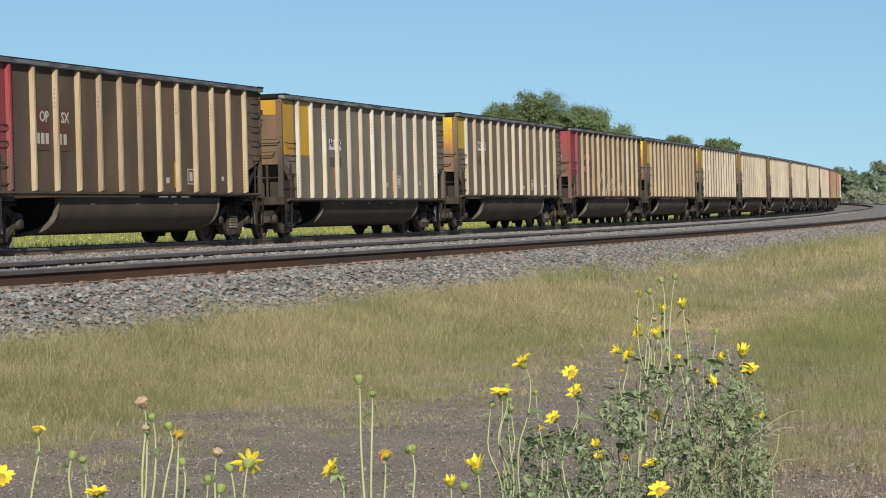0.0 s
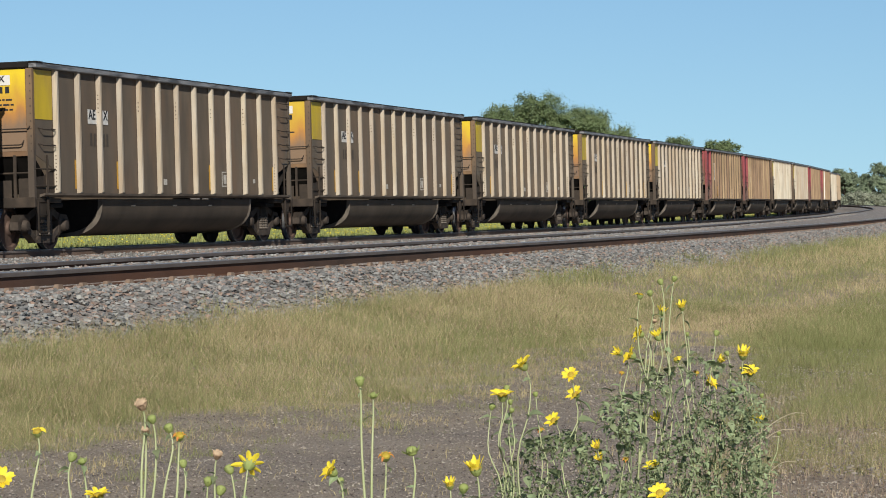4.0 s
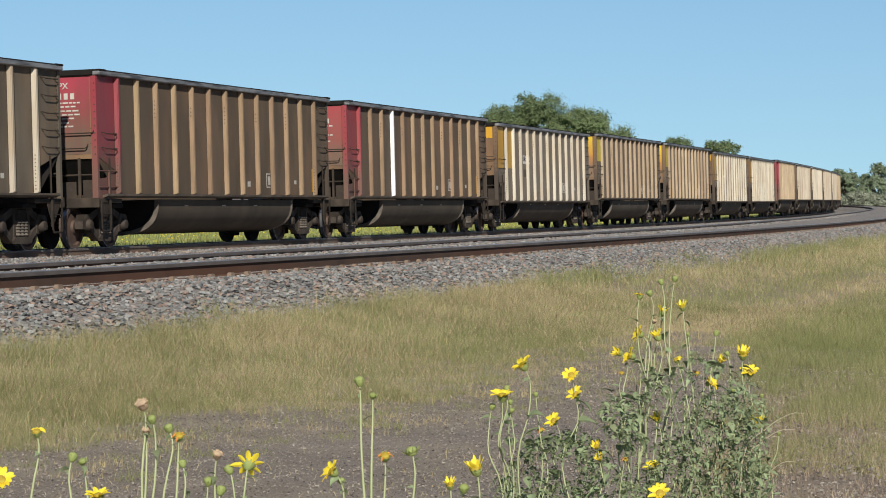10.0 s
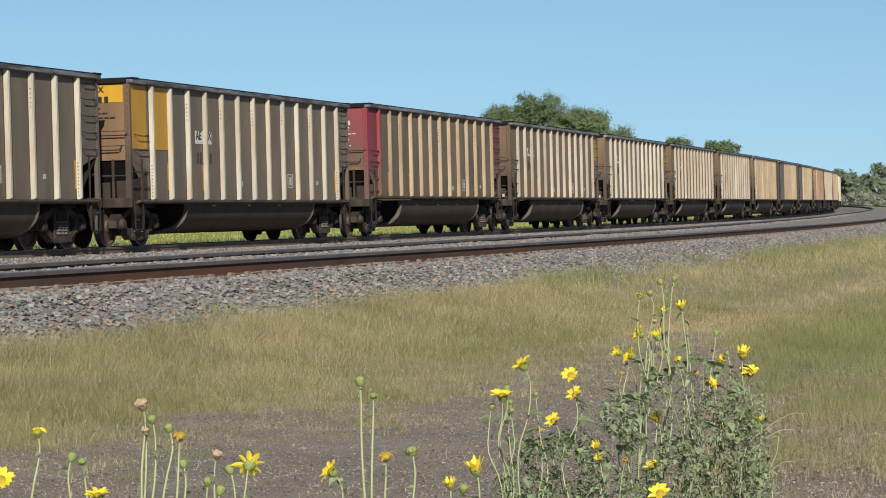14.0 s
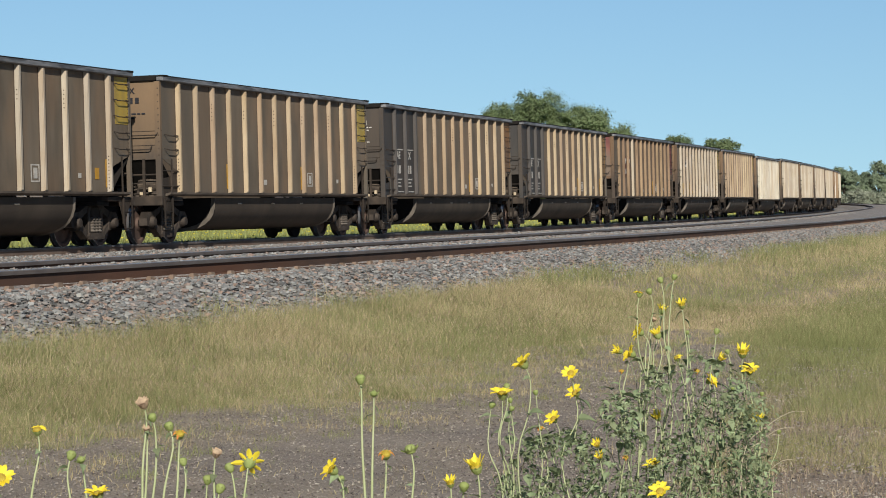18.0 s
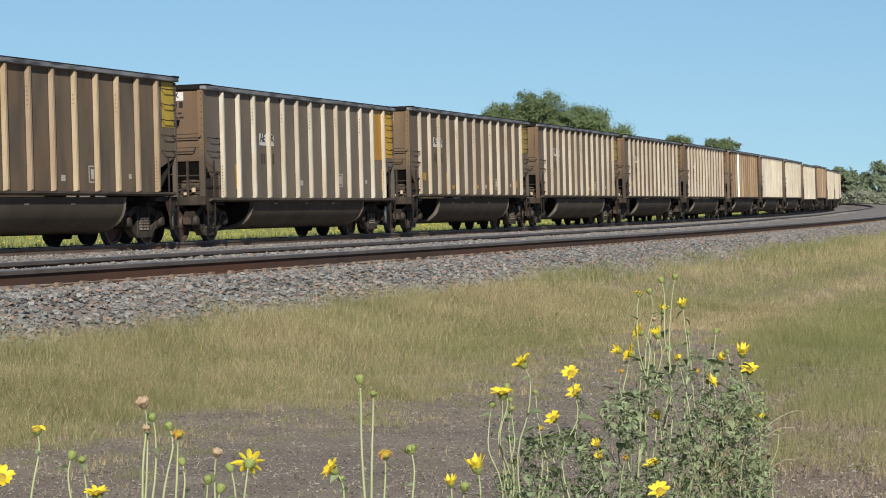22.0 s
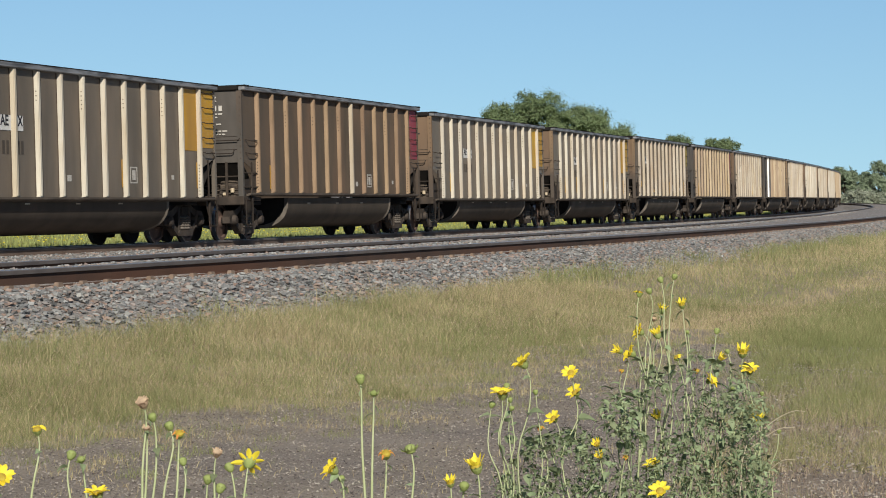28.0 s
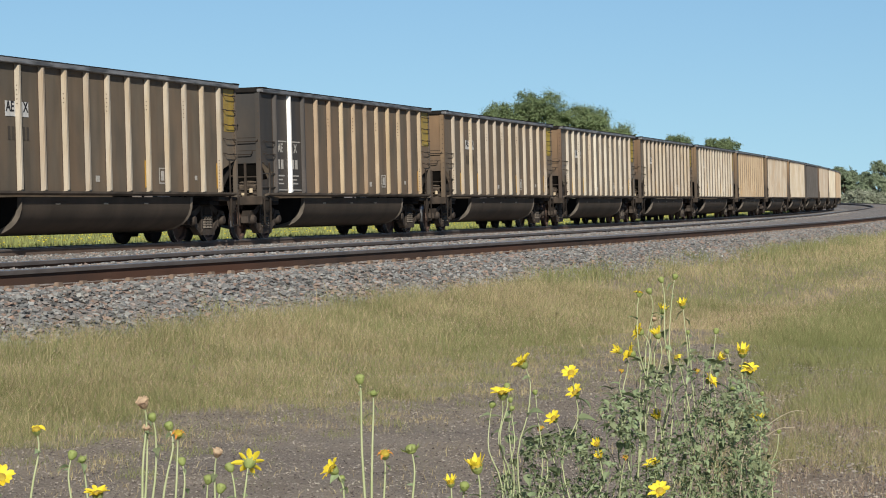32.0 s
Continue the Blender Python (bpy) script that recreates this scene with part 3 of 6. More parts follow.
def tub_section(n=12):
    pts = []
    for i in range(n + 1):
        a = math.pi * i / n
        pts.append((-1.40 * math.copysign(abs(math.cos(a)) ** 0.62, math.cos(a)), 1.04 - 0.78 * math.sin(a) ** 0.72))
    return pts


def make_tub(bm):
    sec = tub_section(16)
    x0, x1 = X0 + 3.25, -X0 - 2.75
    rows = []
    for x in (x0, x0 + 0.02, x1 - 0.02, x1):
        rows.append([bm.verts.new((x, y, z)) for y, z in sec])
    for a, b in zip(rows, rows[1:]):
        for i in range(len(sec) - 1):
            bm.faces.new((a[i], a[i + 1], b[i + 1], b[i]))
    bm.faces.new(rows[-1])
    bm.faces.new(rows[0][::-1])
    bm.faces.new([r[0] for r in rows] + [r[-1] for r in rows[::-1]])


def make_tub_rim(bm):
    sec = tub_section(16)
    a = [bm.verts.new((-0.02, y * 1.0, z)) for y, z in sec]
    b = [bm.verts.new((0.03, y * 1.025, 1.04 + (z - 1.04) * 1.035)) for y, z in sec]
    c = [bm.verts.new((0.03, y * 0.95, 1.04 + (z - 1.04) * 0.93)) for y, z in sec]
    for p, q in ((a, b), (b, c), (c, a)):
        for i in range(len(sec) - 1):
            bm.faces.new((p[i], p[i + 1], q[i + 1], q[i]))


def make_post(bm):
    slab(bm, [(X0 - 0.02, SILL - 0.02), (X0 + 0.06, SILL - 0.02), (X0 + 0.06, TOP - 0.13), (X0 - 0.02, TOP - 0.13)], "y", -HALF - 0.03, -HALF + 0.06)
    slab(bm, [(-HALF - 0.03, SILL - 0.02), (-HALF + 0.10, SILL - 0.02), (-HALF + 0.10, TOP - 0.13), (-HALF - 0.03, TOP - 0.13)], "x", X0 - 0.035, X0 - 0.021)
    before = set(bm.faces)
    for i in range(11):
        box(bm, X0 - 0.045, X0 - 0.035, -HALF + 0.0, -HALF + 0.026, 1.98 + 0.15 * i, 2.006 + 0.15 * i)
    for i in range(20):
        box(bm, X0 + 0.068, X0 + 0.09, -HALF - 0.012, -HALF - 0.001, 1.98 + 0.08 * i, 2.0 + 0.08 * i)
    for f in set(bm.faces) - before:
        f.material_index = 1


def make_apron(bm):
    """A low plate standing on the end platform."""
    box(bm, 0.0, 0.025, -0.16, 0.16, 0.0, 0.40, 0.006)


def make_brake_rack(bm):
    """Valves, pipes and a reservoir crowded on the end platform."""
    rnd = random.Random(77)
    for i in range(16):
        y = -1.36 + 0.07 * i + rnd.uniform(-0.02, 0.02)
        h, w, d = rnd.uniform(0.05, 0.16), rnd.uniform(0.05, 0.12), rnd.uniform(0.0, 0.3)
        z = SILL + 0.03 + rnd.choice((0.0, 0.0, 0.10, 0.17))
        box(bm, X0 + 0.04 + d, X0 + 0.16 + d, y, y + w, z, z + h, 0.008)
    for z, r in ((1.12, 0.022), (1.22, 0.016), (1.36, 0.014)):
        tube(bm, [(X0 + 0.1, -1.38, z), (X0 + 0.06, -1.0, z + 0.03), (X0 + 0.14, -0.5, z - 0.02), (X0 + 0.1, 0.4, z)], r, 5)
    lathe(bm, [(0.02, -0.24), (0.12, -0.22), (0.14, 0.0), (0.12, 0.22), (0.02, 0.24)], 10, "y", (X0 + 0.42, -0.95, 1.34))
    before = set(bm.faces)
    lathe(bm, [(0.01, -0.06), (0.05, -0.05), (0.05, 0.05), (0.01, 0.06)], 8, "z", (X0 + 0.03, -1.16, 1.22))
    box(bm, X0 + 0.02, X0 + 0.06, -0.98, -0.9, 1.10, 1.17, 0.01)
    for f in set(bm.faces) - before:
        f.material_index = 1


def make_platform(bm):
    box(bm, X0 - 0.05, X0 + 1.2, -HALF - 0.02, HALF + 0.02, SILL - 0.06, SILL + 0.03, 0.01)
    box(bm, X0 - 0.08, X0 + 0.02, -HALF - 0.05, HALF + 0.05, SILL - 0.16, SILL + 0.05, 0.015)


def make_bolster(bm):
    box(bm, X0 + 0.9, X0 + 1.5, -1.35, 1.35, 0.86, SILL - 0.062, 0.02)


def make_center_sill(bm):
    box(bm, X0 - 0.45, -X0 + 0.45, -0.33, 0.33, 0.62, 1.04, 0.02)


def make_coupler(bm):
    box(bm, X0 - 0.74, X0 - 0.3, -0.09, 0.09, 0.74, 0.96, 0.03)
    box(bm, X0 - 0.78, X0 - 0.6, -0.19, 0.10, 0.70, 1.0, 0.05)


def make_hose(bm):
    tube(bm, [(X0 - 0.2, -0.35, 0.75), (X0 - 0.4, -0.33, 0.5), (X0 - 0.6, -0.25, 0.36), (X0 - 0.76, -0.16, 0.42)], 0.028, 6)


def make_grab(bm):
    """A hand bar along x, standing off the sheet."""
    tube(bm, [(-0.3, 0, 0), (-0.3, -0.09, -0.02), (-0.27, -0.1, -0.03), (0.27, -0.1, -0.03), (0.3, -0.09, -0.02), (0.3, 0, 0)], 0.012, 5)


def make_end_grab(bm):
    tube(bm, [(0, -0.42, 0.07), (-0.09, -0.42, 0.0), (-0.10, -0.38, -0.02), (-0.10, 0.38, -0.02), (-0.09, 0.42, 0.0), (0, 0.42, 0.07)], 0.014, 5)
    box(bm, -0.004, 0.0, -0.5, 0.5, 0.07, 0.085)


def make_stile(bm):
    tube(bm, [(0, 0, SILL - 0.55), (0, 0, 1.92)], 0.022, 5)


def make_step(bm):
    """The hanging stirrup under a corner."""
    tube(bm, [(-0.22, 0, SILL), (-0.22, 0, 0.42), (-0.18, 0, 0.36), (0.16, 0, 0.36), (0.2, 0, 0.42), (0.2, 0, SILL)], 0.022, 5)
    tube(bm, [(-0.22, 0, 0.72), (0.2, 0, 0.72)], 0.016, 5)


def make_rail_bar(bm):
    tube(bm, [(X0 + 0.04, -HALF, 1.56), (X0 + 0.04, HALF, 1.56)], 0.02, 5)
    for y in (-1.02, 0.1, 0.75):
        box(bm, X0 + 0.01, X0 + 0.05, y - 0.03, y + 0.03, SILL, 1.92)


def make_brake_wheel(bm):
    lathe(bm, [(0.25, -0.02), (0.28, 0.0), (0.25, 0.02), (0.22, 0.0)], 16, "x", (0, 0, 0))
    for a in range(3):
        c, s = math.cos(a * 1.047), math.sin(a * 1.047)
        tube(bm, [(0, -0.25 * c, -0.25 * s), (0, 0.25 * c, 0.25 * s)], 0.014, 5)


def make_wheel(bm):
    lathe(bm, [(0.07, -0.07), (0.13, -0.08), (0.16, -0.03), (0.36, 0.0), (0.385, -0.05), (0.457, -0.05), (0.46, 0.055), (0.485, 0.065), (0.485, 0.085), (0.39, 0.09), (0.3, 0.05), (0.12, 0.08), (0.07, 0.08)], 18, "y", (0, 0, 0))


def make_tread(bm):
    """The worn band on which the wheel runs."""
    rings = [[bm.verts.new((r * math.cos(q), h, r * math.sin(q))) for q in (2 * math.pi * j / 24 for j in range(24))] for r, h in ((0.452, -0.048), (0.4605, -0.045), (0.4635, 0.05), (0.455, 0.053))]
    for a, b in zip(rings, rings[1:]):
        for j in range(24):
            bm.faces.new((a[j], a[(j + 1) % 24], b[(j + 1) % 24], b[j]))


def make_axle(bm):
    tube(bm, [(0, -0.98, 0), (0, 0.98, 0)], 0.085, 10)
    for y in (-1.0, 1.0):
        lathe(bm, [(0.05, -0.07), (0.12, -0.05), (0.13, 0.05), (0.05, 0.07)], 10, "y", (0, y, 0))


def make_side_frame(bm):
    """The cast side of a truck: pedestal jaws over the bearings, sloping arms, columns and a sagging spring seat."""
    for x in (-1, 1):
        slab(bm, [(x * 1.16, 0.42), (x * 1.16, 0.58), (x * 1.05, 0.72), (x * 0.74, 0.74), (x * 0.66, 0.62), (x * 0.66, 0.36), (x * 0.74, 0.33), (x * 0.76, 0.52), (x * 1.02, 0.52), (x * 1.04, 0.40)], "y", -0.10, 0.09)
        slab(bm, [(x * 0.78, 0.73), (x * 0.36, 0.88), (x * 0.30, 0.88), (x * 0.30, 0.76), (x * 0.66, 0.60)], "y", -0.09, 0.08)
        slab(bm, [(x * 0.66, 0.50), (x * 0.70, 0.36), (x * 0.40, 0.17), (x * 0.32, 0.17), (x * 0.32, 0.30), (x * 0.42, 0.33)], "y", -0.09, 0.08)
        box(bm, min(x * 0.25, x * 0.36), max(x * 0.25, x * 0.36), -0.11, 0.08, 0.27, 0.80, 0.015)
    slab(bm, [(-0.36, 0.15), (0.36, 0.15), (0.40, 0.22), (0.34, 0.29), (-0.34, 0.29), (-0.40, 0.22)], "y", -0.14, 0.10)
    box(bm, -0.34, 0.34, -0.10, 0.08, 0.76, 0.90, 0.02)


def make_spring(bm):
    prof = [(0.03, 0.0)]
    for i in range(5):
        prof += [(0.052, 0.012 + 0.062 * i), (0.082, 0.03 + 0.062 * i), (0.082, 0.044 + 0.062 * i)]
    lathe(bm, prof + [(0.03, 0.33)], 8, "z", (0, 0, 0.34))


def make_truck_bolster(bm):
    box(bm, -0.2, 0.2, -1.12, 1.12, 0.60, 0.86, 0.03)


def make_bearing(bm):
    lathe(bm, [(0.03, -0.1), (0.09, -0.09), (0.125, -0.03), (0.125, 0.08)], 12, "y", (0, 0, 0))


def make_patch(bm):
    slab(bm, [(-0.5, -0.5), (0.5, -0.5), (0.5, 0.5), (-0.5, 0.5)], "y", -0.004, 0.0)


def plate(x0, x1, z0, z1, proud=0.005):
    return Matrix.Translation(((x0 + x1) / 2, -HALF - proud, (z0 + z1) / 2)) @ Matrix.Diagonal((x1 - x0, 1, z1 - z0, 1))


def make_end_patch(bm):
    slab(bm, [(-1.30, 2.0), (1.30, 2.0), (1.30, TOP - 0.14), (-1.30, TOP - 0.14)], "x", X0 + 0.012, X0 + 0.018)


def make_short_end_patch(bm):
    slab(bm, [(-1.30, 3.17), (1.30, 3.17), (1.30, TOP - 0.14), (-1.30, TOP - 0.14)], "x", X0 + 0.012, X0 + 0.018)


def patch(car, name, x0, x1, z0, z1, material, proud=0.006, label=""):
    """A flat plate or painted field on the near side, x from the leading corner."""
    return child(name, shape("patch", material, make_patch), car,
                 Matrix.Translation((X0 - 0.14 + (x0 + x1) / 2, -HALF - proud, (z0 + z1) / 2)) @ Matrix.Diagonal((x1 - x0, 1, z1 - z0, 1)), label)


MIRROR_X = Matrix.Rotation(math.pi, 4, "Z")


def make_bay(bm):
    """The paint on one end bay of a side, cut like the sheet itself."""
    slab(bm, [(X0 + 0.10, 1.93), (X0 + 0.90, 1.67), (X0 + 0.915, 1.67), (X0 + 0.915, TOP - 0.13), (X0 + 0.10, TOP - 0.13)], "y", -HALF - 0.005, -HALF - 0.001)


def two_toned(me, second, where):
    """Gives the faces whose middle suits a second surface."""
    me.materials.append(M[second])
    for p in me.polygons:
        if where(p.center):
            p.material_index = 1


def add_truck(car, x, near=True):
    t = child("truck", shape("truck_bolster", "gear", make_truck_bolster), car, pose(x, 0, 0))
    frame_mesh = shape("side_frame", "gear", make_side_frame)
    # shade under the body is put into the gear colour on upper, inner faces
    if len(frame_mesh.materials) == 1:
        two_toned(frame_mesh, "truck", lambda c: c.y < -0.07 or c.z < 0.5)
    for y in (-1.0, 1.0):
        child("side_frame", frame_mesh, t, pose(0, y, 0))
    for dx in (-0.155, 0.0, 0.155):
        child("spring", shape("spring", "truck_spring", make_spring, True), t, pose(dx, -1.09, -0.05) @ Matrix.Diagonal((0.95, 0.95, 1.0, 1)))
    for ax in (-0.89, 0.89):
        child("axle", shape("axle", "void", make_axle), t, pose(ax, 0, 0.46))
        for y, turn in ((-0.73, 0), (0.73, 180)):
            child("wheel", shape("wheel", "wheel", make_wheel, True), t, pose(ax, y, 0.46, 0, 0, turn))
            if y < 0 and near:
                child("tread", shape("tread", "tread", make_tread, True), t, pose(ax, y, 0.46), "bright worn tread")
        for y, turn in ((-1.1, 0),):
            child("bearing_cap", shape("bearing", "truck", make_bearing, True), t, pose(ax, y, 0.5, 0, 0, turn))


def make_frame_mark(bm):
    for x0, x1, z0, z1 in ((-0.5, 0.5, 0.42, 0.5), (-0.5, 0.5, -0.5, -0.42), (-0.5, -0.4, -0.42, 0.42), (0.4, 0.5, -0.42, 0.42), (-0.2, 0.25, -0.3, 0.3)):
        slab(bm, [(x0, z0), (x1, z0), (x1, z1), (x0, z1)], "y", -0.003, 0.0)


def make_scrawl(bm):
    """Loops of sprayed paint."""
    rnd = random.Random(5)
    x = 0.0
    while x < 3.4:
        r, h = rnd.uniform(0.12, 0.3), rnd.uniform(0.25, 0.55)
        pts = [(x + r * math.sin(q * 1.7), -0.004, 0.3 + h * math.sin(q * 1.1 + x)) for q in np.linspace(0, 5, 16)]
        tube(bm, pts, 0.018, 4)
        x += rnd.uniform(0.35, 0.6)


def letters(car, text, x, z, size, material):
    child("lettering", words(text, size, material), car, pose(X0 + x - 0.14, -HALF - 0.014, z))


def details(car, k, marks, lead):
    """Reporting marks, number bars, stencils and stickers of one car."""
    rnd = random.Random(100 + k)
    if k > 54:
        return
    if "A" in marks:
        dx, dz = (1.22, -0.28) if LOWER else (0.10, 0.0)
        patch(car, "reporting_plate", 2.61 + dx, 3.10 + dx, 2.62 + dz, 2.92 + dz, "placard", 0.007, "white reporting plate")
        patch(car, "reporting_plate", 3.18 + dx, 3.60 + dx, 2.62 + dz, 2.92 + dz, "placard", 0.007, "white reporting plate")
        for text, x in (("AE", 2.64), ("P", 3.16), ("X", 3.37)):
            letters(car, text, x + dx, 2.66 + dz, 0.29, "letter_dark")
        for x in (2.70, 2.88, 3.34, 3.50):
            patch(car, "number_bar", x + dx, x + dx + 0.10, 2.16 + dz, 2.42 + dz, "number_faint", 0.006, "faded dark number bar")
    if "R" in marks:
        patch(car, "lettering_field", 2.12, 2.98, 1.98, 2.85, "field_red", 0.006, "dull lettering field")
        patch(car, "lettering_field", 3.16, 3.92, 1.98, 2.85, "field_red", 0.006, "dull lettering field")
        m = "letter_white" if k in (0, 30) else "letter_red"
        letters(car, "OP", 2.52, 2.50, 0.31, m)
        letters(car, "SX", 3.50, 2.50, 0.31, m)
        for x in (2.38, 2.58, 2.78, 3.38, 3.60):
            patch(car, "number_bar", x, x + 0.13, 2.11, 2.33, m, 0.010, "faded number bar")
    if "P" in marks:
        for x0, x1, text in ((2.55, 3.1, "SE"), (3.42, 3.85, "X")):
            patch(car, "reporting_plate", x0, x1, 2.15, 3.05, "placard", 0.007, "white reporting plate")
            letters(car, text, x0 + 0.08, 2.68, 0.28, "letter_dark")
            for z in (2.3, 2.45):
                patch(car, "number_bar", x0 + 0.1, x1 - 0.1, z, z + 0.08, "letter_dark", 0.010, "dark number bar")
    if "E" in marks:
        letters(car, "SE", 2.4, 2.82, 0.32, "letter_white")
        letters(car, "PX", 3.42, 2.82, 0.32, "letter_white")
        for x in (2.4, 2.66, 3.42, 3.68):
            patch(car, "number_bar", x, x + 0.16, 2.42, 2.66, "letter_white", 0.010, "white number bar")
    if "D" in marks:
        letters(car, "AE", 1.38, 2.14, 0.31, "letter_white")
        letters(car, "X", 2.56, 2.14, 0.31, "letter_white")
        for x in (1.28, 2.34):
            for z, h in ((2.46, 0.03), (1.22, 0.03)):
                patch(car, "stencil_line", x, x + 0.74, z, z + h, "letter_white", 0.010, "white stencil line")
            for dx, z, w, h in ((0.06, 1.77, 0.16, 0.24), (0.32, 1.77, 0.16, 0.24), (0.06, 1.58, 0.5, 0.035), (0.06, 1.48, 0.36, 0.035), (0.06, 1.38, 0.44, 0.035)):
                patch(car, "stencil_bar", x + dx, x + dx + w, z, z + h, "letter_white", 0.010, "white stencil bar")
    # marks on the leading end sheet
    if k < 48:
        plated = marks.startswith("A") and lead != "orange"
        ink = "letter_white" if lead in ("red", "dullred", "dark") or "E" in marks or "W" in marks else "letter_dark"
        if plated:
            bm = bmesh.new()
            slab(bm, [(-0.97, 3.33), (-0.30, 3.33), (-0.30, 3.53), (-0.97, 3.53)], "x", X0 + 0.002, X0 + 0.008)
            part("end_plate", bm, M["placard"], car, "small white plate on the end sheet")
        text = "SEPX" if ink == "letter_white" and "R" not in marks else "OPSX" if "R" in marks else "AEPX"
        child("end_lettering", words(text, 0.18, ink), car, pose(X0 + 0.0, -0.42, 3.36, 0, 0, -90))
        bm = bmesh.new()
        for i in range(3):
            slab(bm, [(-0.95 + 0.15 * i, 3.17), (-0.86 + 0.15 * i, 3.17), (-0.86 + 0.15 * i, 3.30), (-0.95 + 0.15 * i, 3.30)], "x", X0 + 0.002, X0 + 0.008)
        for z in () if lead == "dullred" else (3.08, 3.00, 2.91, 2.83, 2.75, 2.66, 2.58) if ink == "letter_white" else (3.02, 2.92, 2.82):
            w = rnd.uniform(0.72, 1.12)
            y = -w
            while y < -0.3:
                e = rnd.uniform(0.05, 0.14)
                slab(bm, [(y, z), (min(y + e, -0.25), z), (min(y + e, -0.25), z + 0.032), (y, z + 0.032)], "x", X0 + 0.002, X0 + 0.008)
                y += e + 0.03
        tagged(part("end_stencil", bm, M[ink], car), kind="stuff")
    child("stencil_frame", shape("frame_mark", "letter_white", make_frame_mark), car,
          Matrix.Translation((X0 + 10.0 + rnd.uniform(-0.2, 0.2), -HALF - 0.004, 1.52)) @ Matrix.Diagonal((0.38, 1, 0.36, 1)))
    x = rnd.choice((6.6, 6.75, 8.8))
    patch(car, "sticker", x, x + 0.19, 1.36, 1.49, "letter_white", 0.006, "small white sticker")
    patch(car, "sticker", 12.1, 12.24, 1.44, 1.54, "letter_white", 0.006)
    if k in (26, 31, 34, 36, 45):
        for x0, w, z in ((1.55, 0.3, 1.58), (4.75, 0.3, 1.34), (7.7, 0.24, 1.36), (12.9, 0.24, 1.42)) if k in (31, 34, 45) else ((1.55, 0.36, 1.58), (12.9, 0.2, 1.42)):
            patch(car, "orange_sticker", x0, x0 + w, z, z + (0.24 if x0 < 2 or x0 > 12 else 0.12), "orange", 0.006, "orange sticker")
    for i in (1, 3, 8, 12):
        x = RIBS[i]
        if (rnd.random() < 0.45 or k == 44) and not ("D" in marks and i == 1):
            patch(car, "yellow_stripe", x, x + 0.06, 1.25, 1.85, "orange", 0.008, "faded yellow reflective stripe")
    for x in (4.9, 7.2, 9.3):
        child("reflector", shape("reflector", "beige", lambda bm: box(bm, -0.11, 0.11, -0.006, 0.0, -0.045, 0.045)), car, pose(X0 + x, -1.385, 0.93))
    if k == 3:
        tagged(child("graffiti", shape("scrawl", "number_pale", make_scrawl), car, pose(X0 + 5.2, -HALF - 0.005, 1.3), "white sprayed graffiti"), kind="stuff")


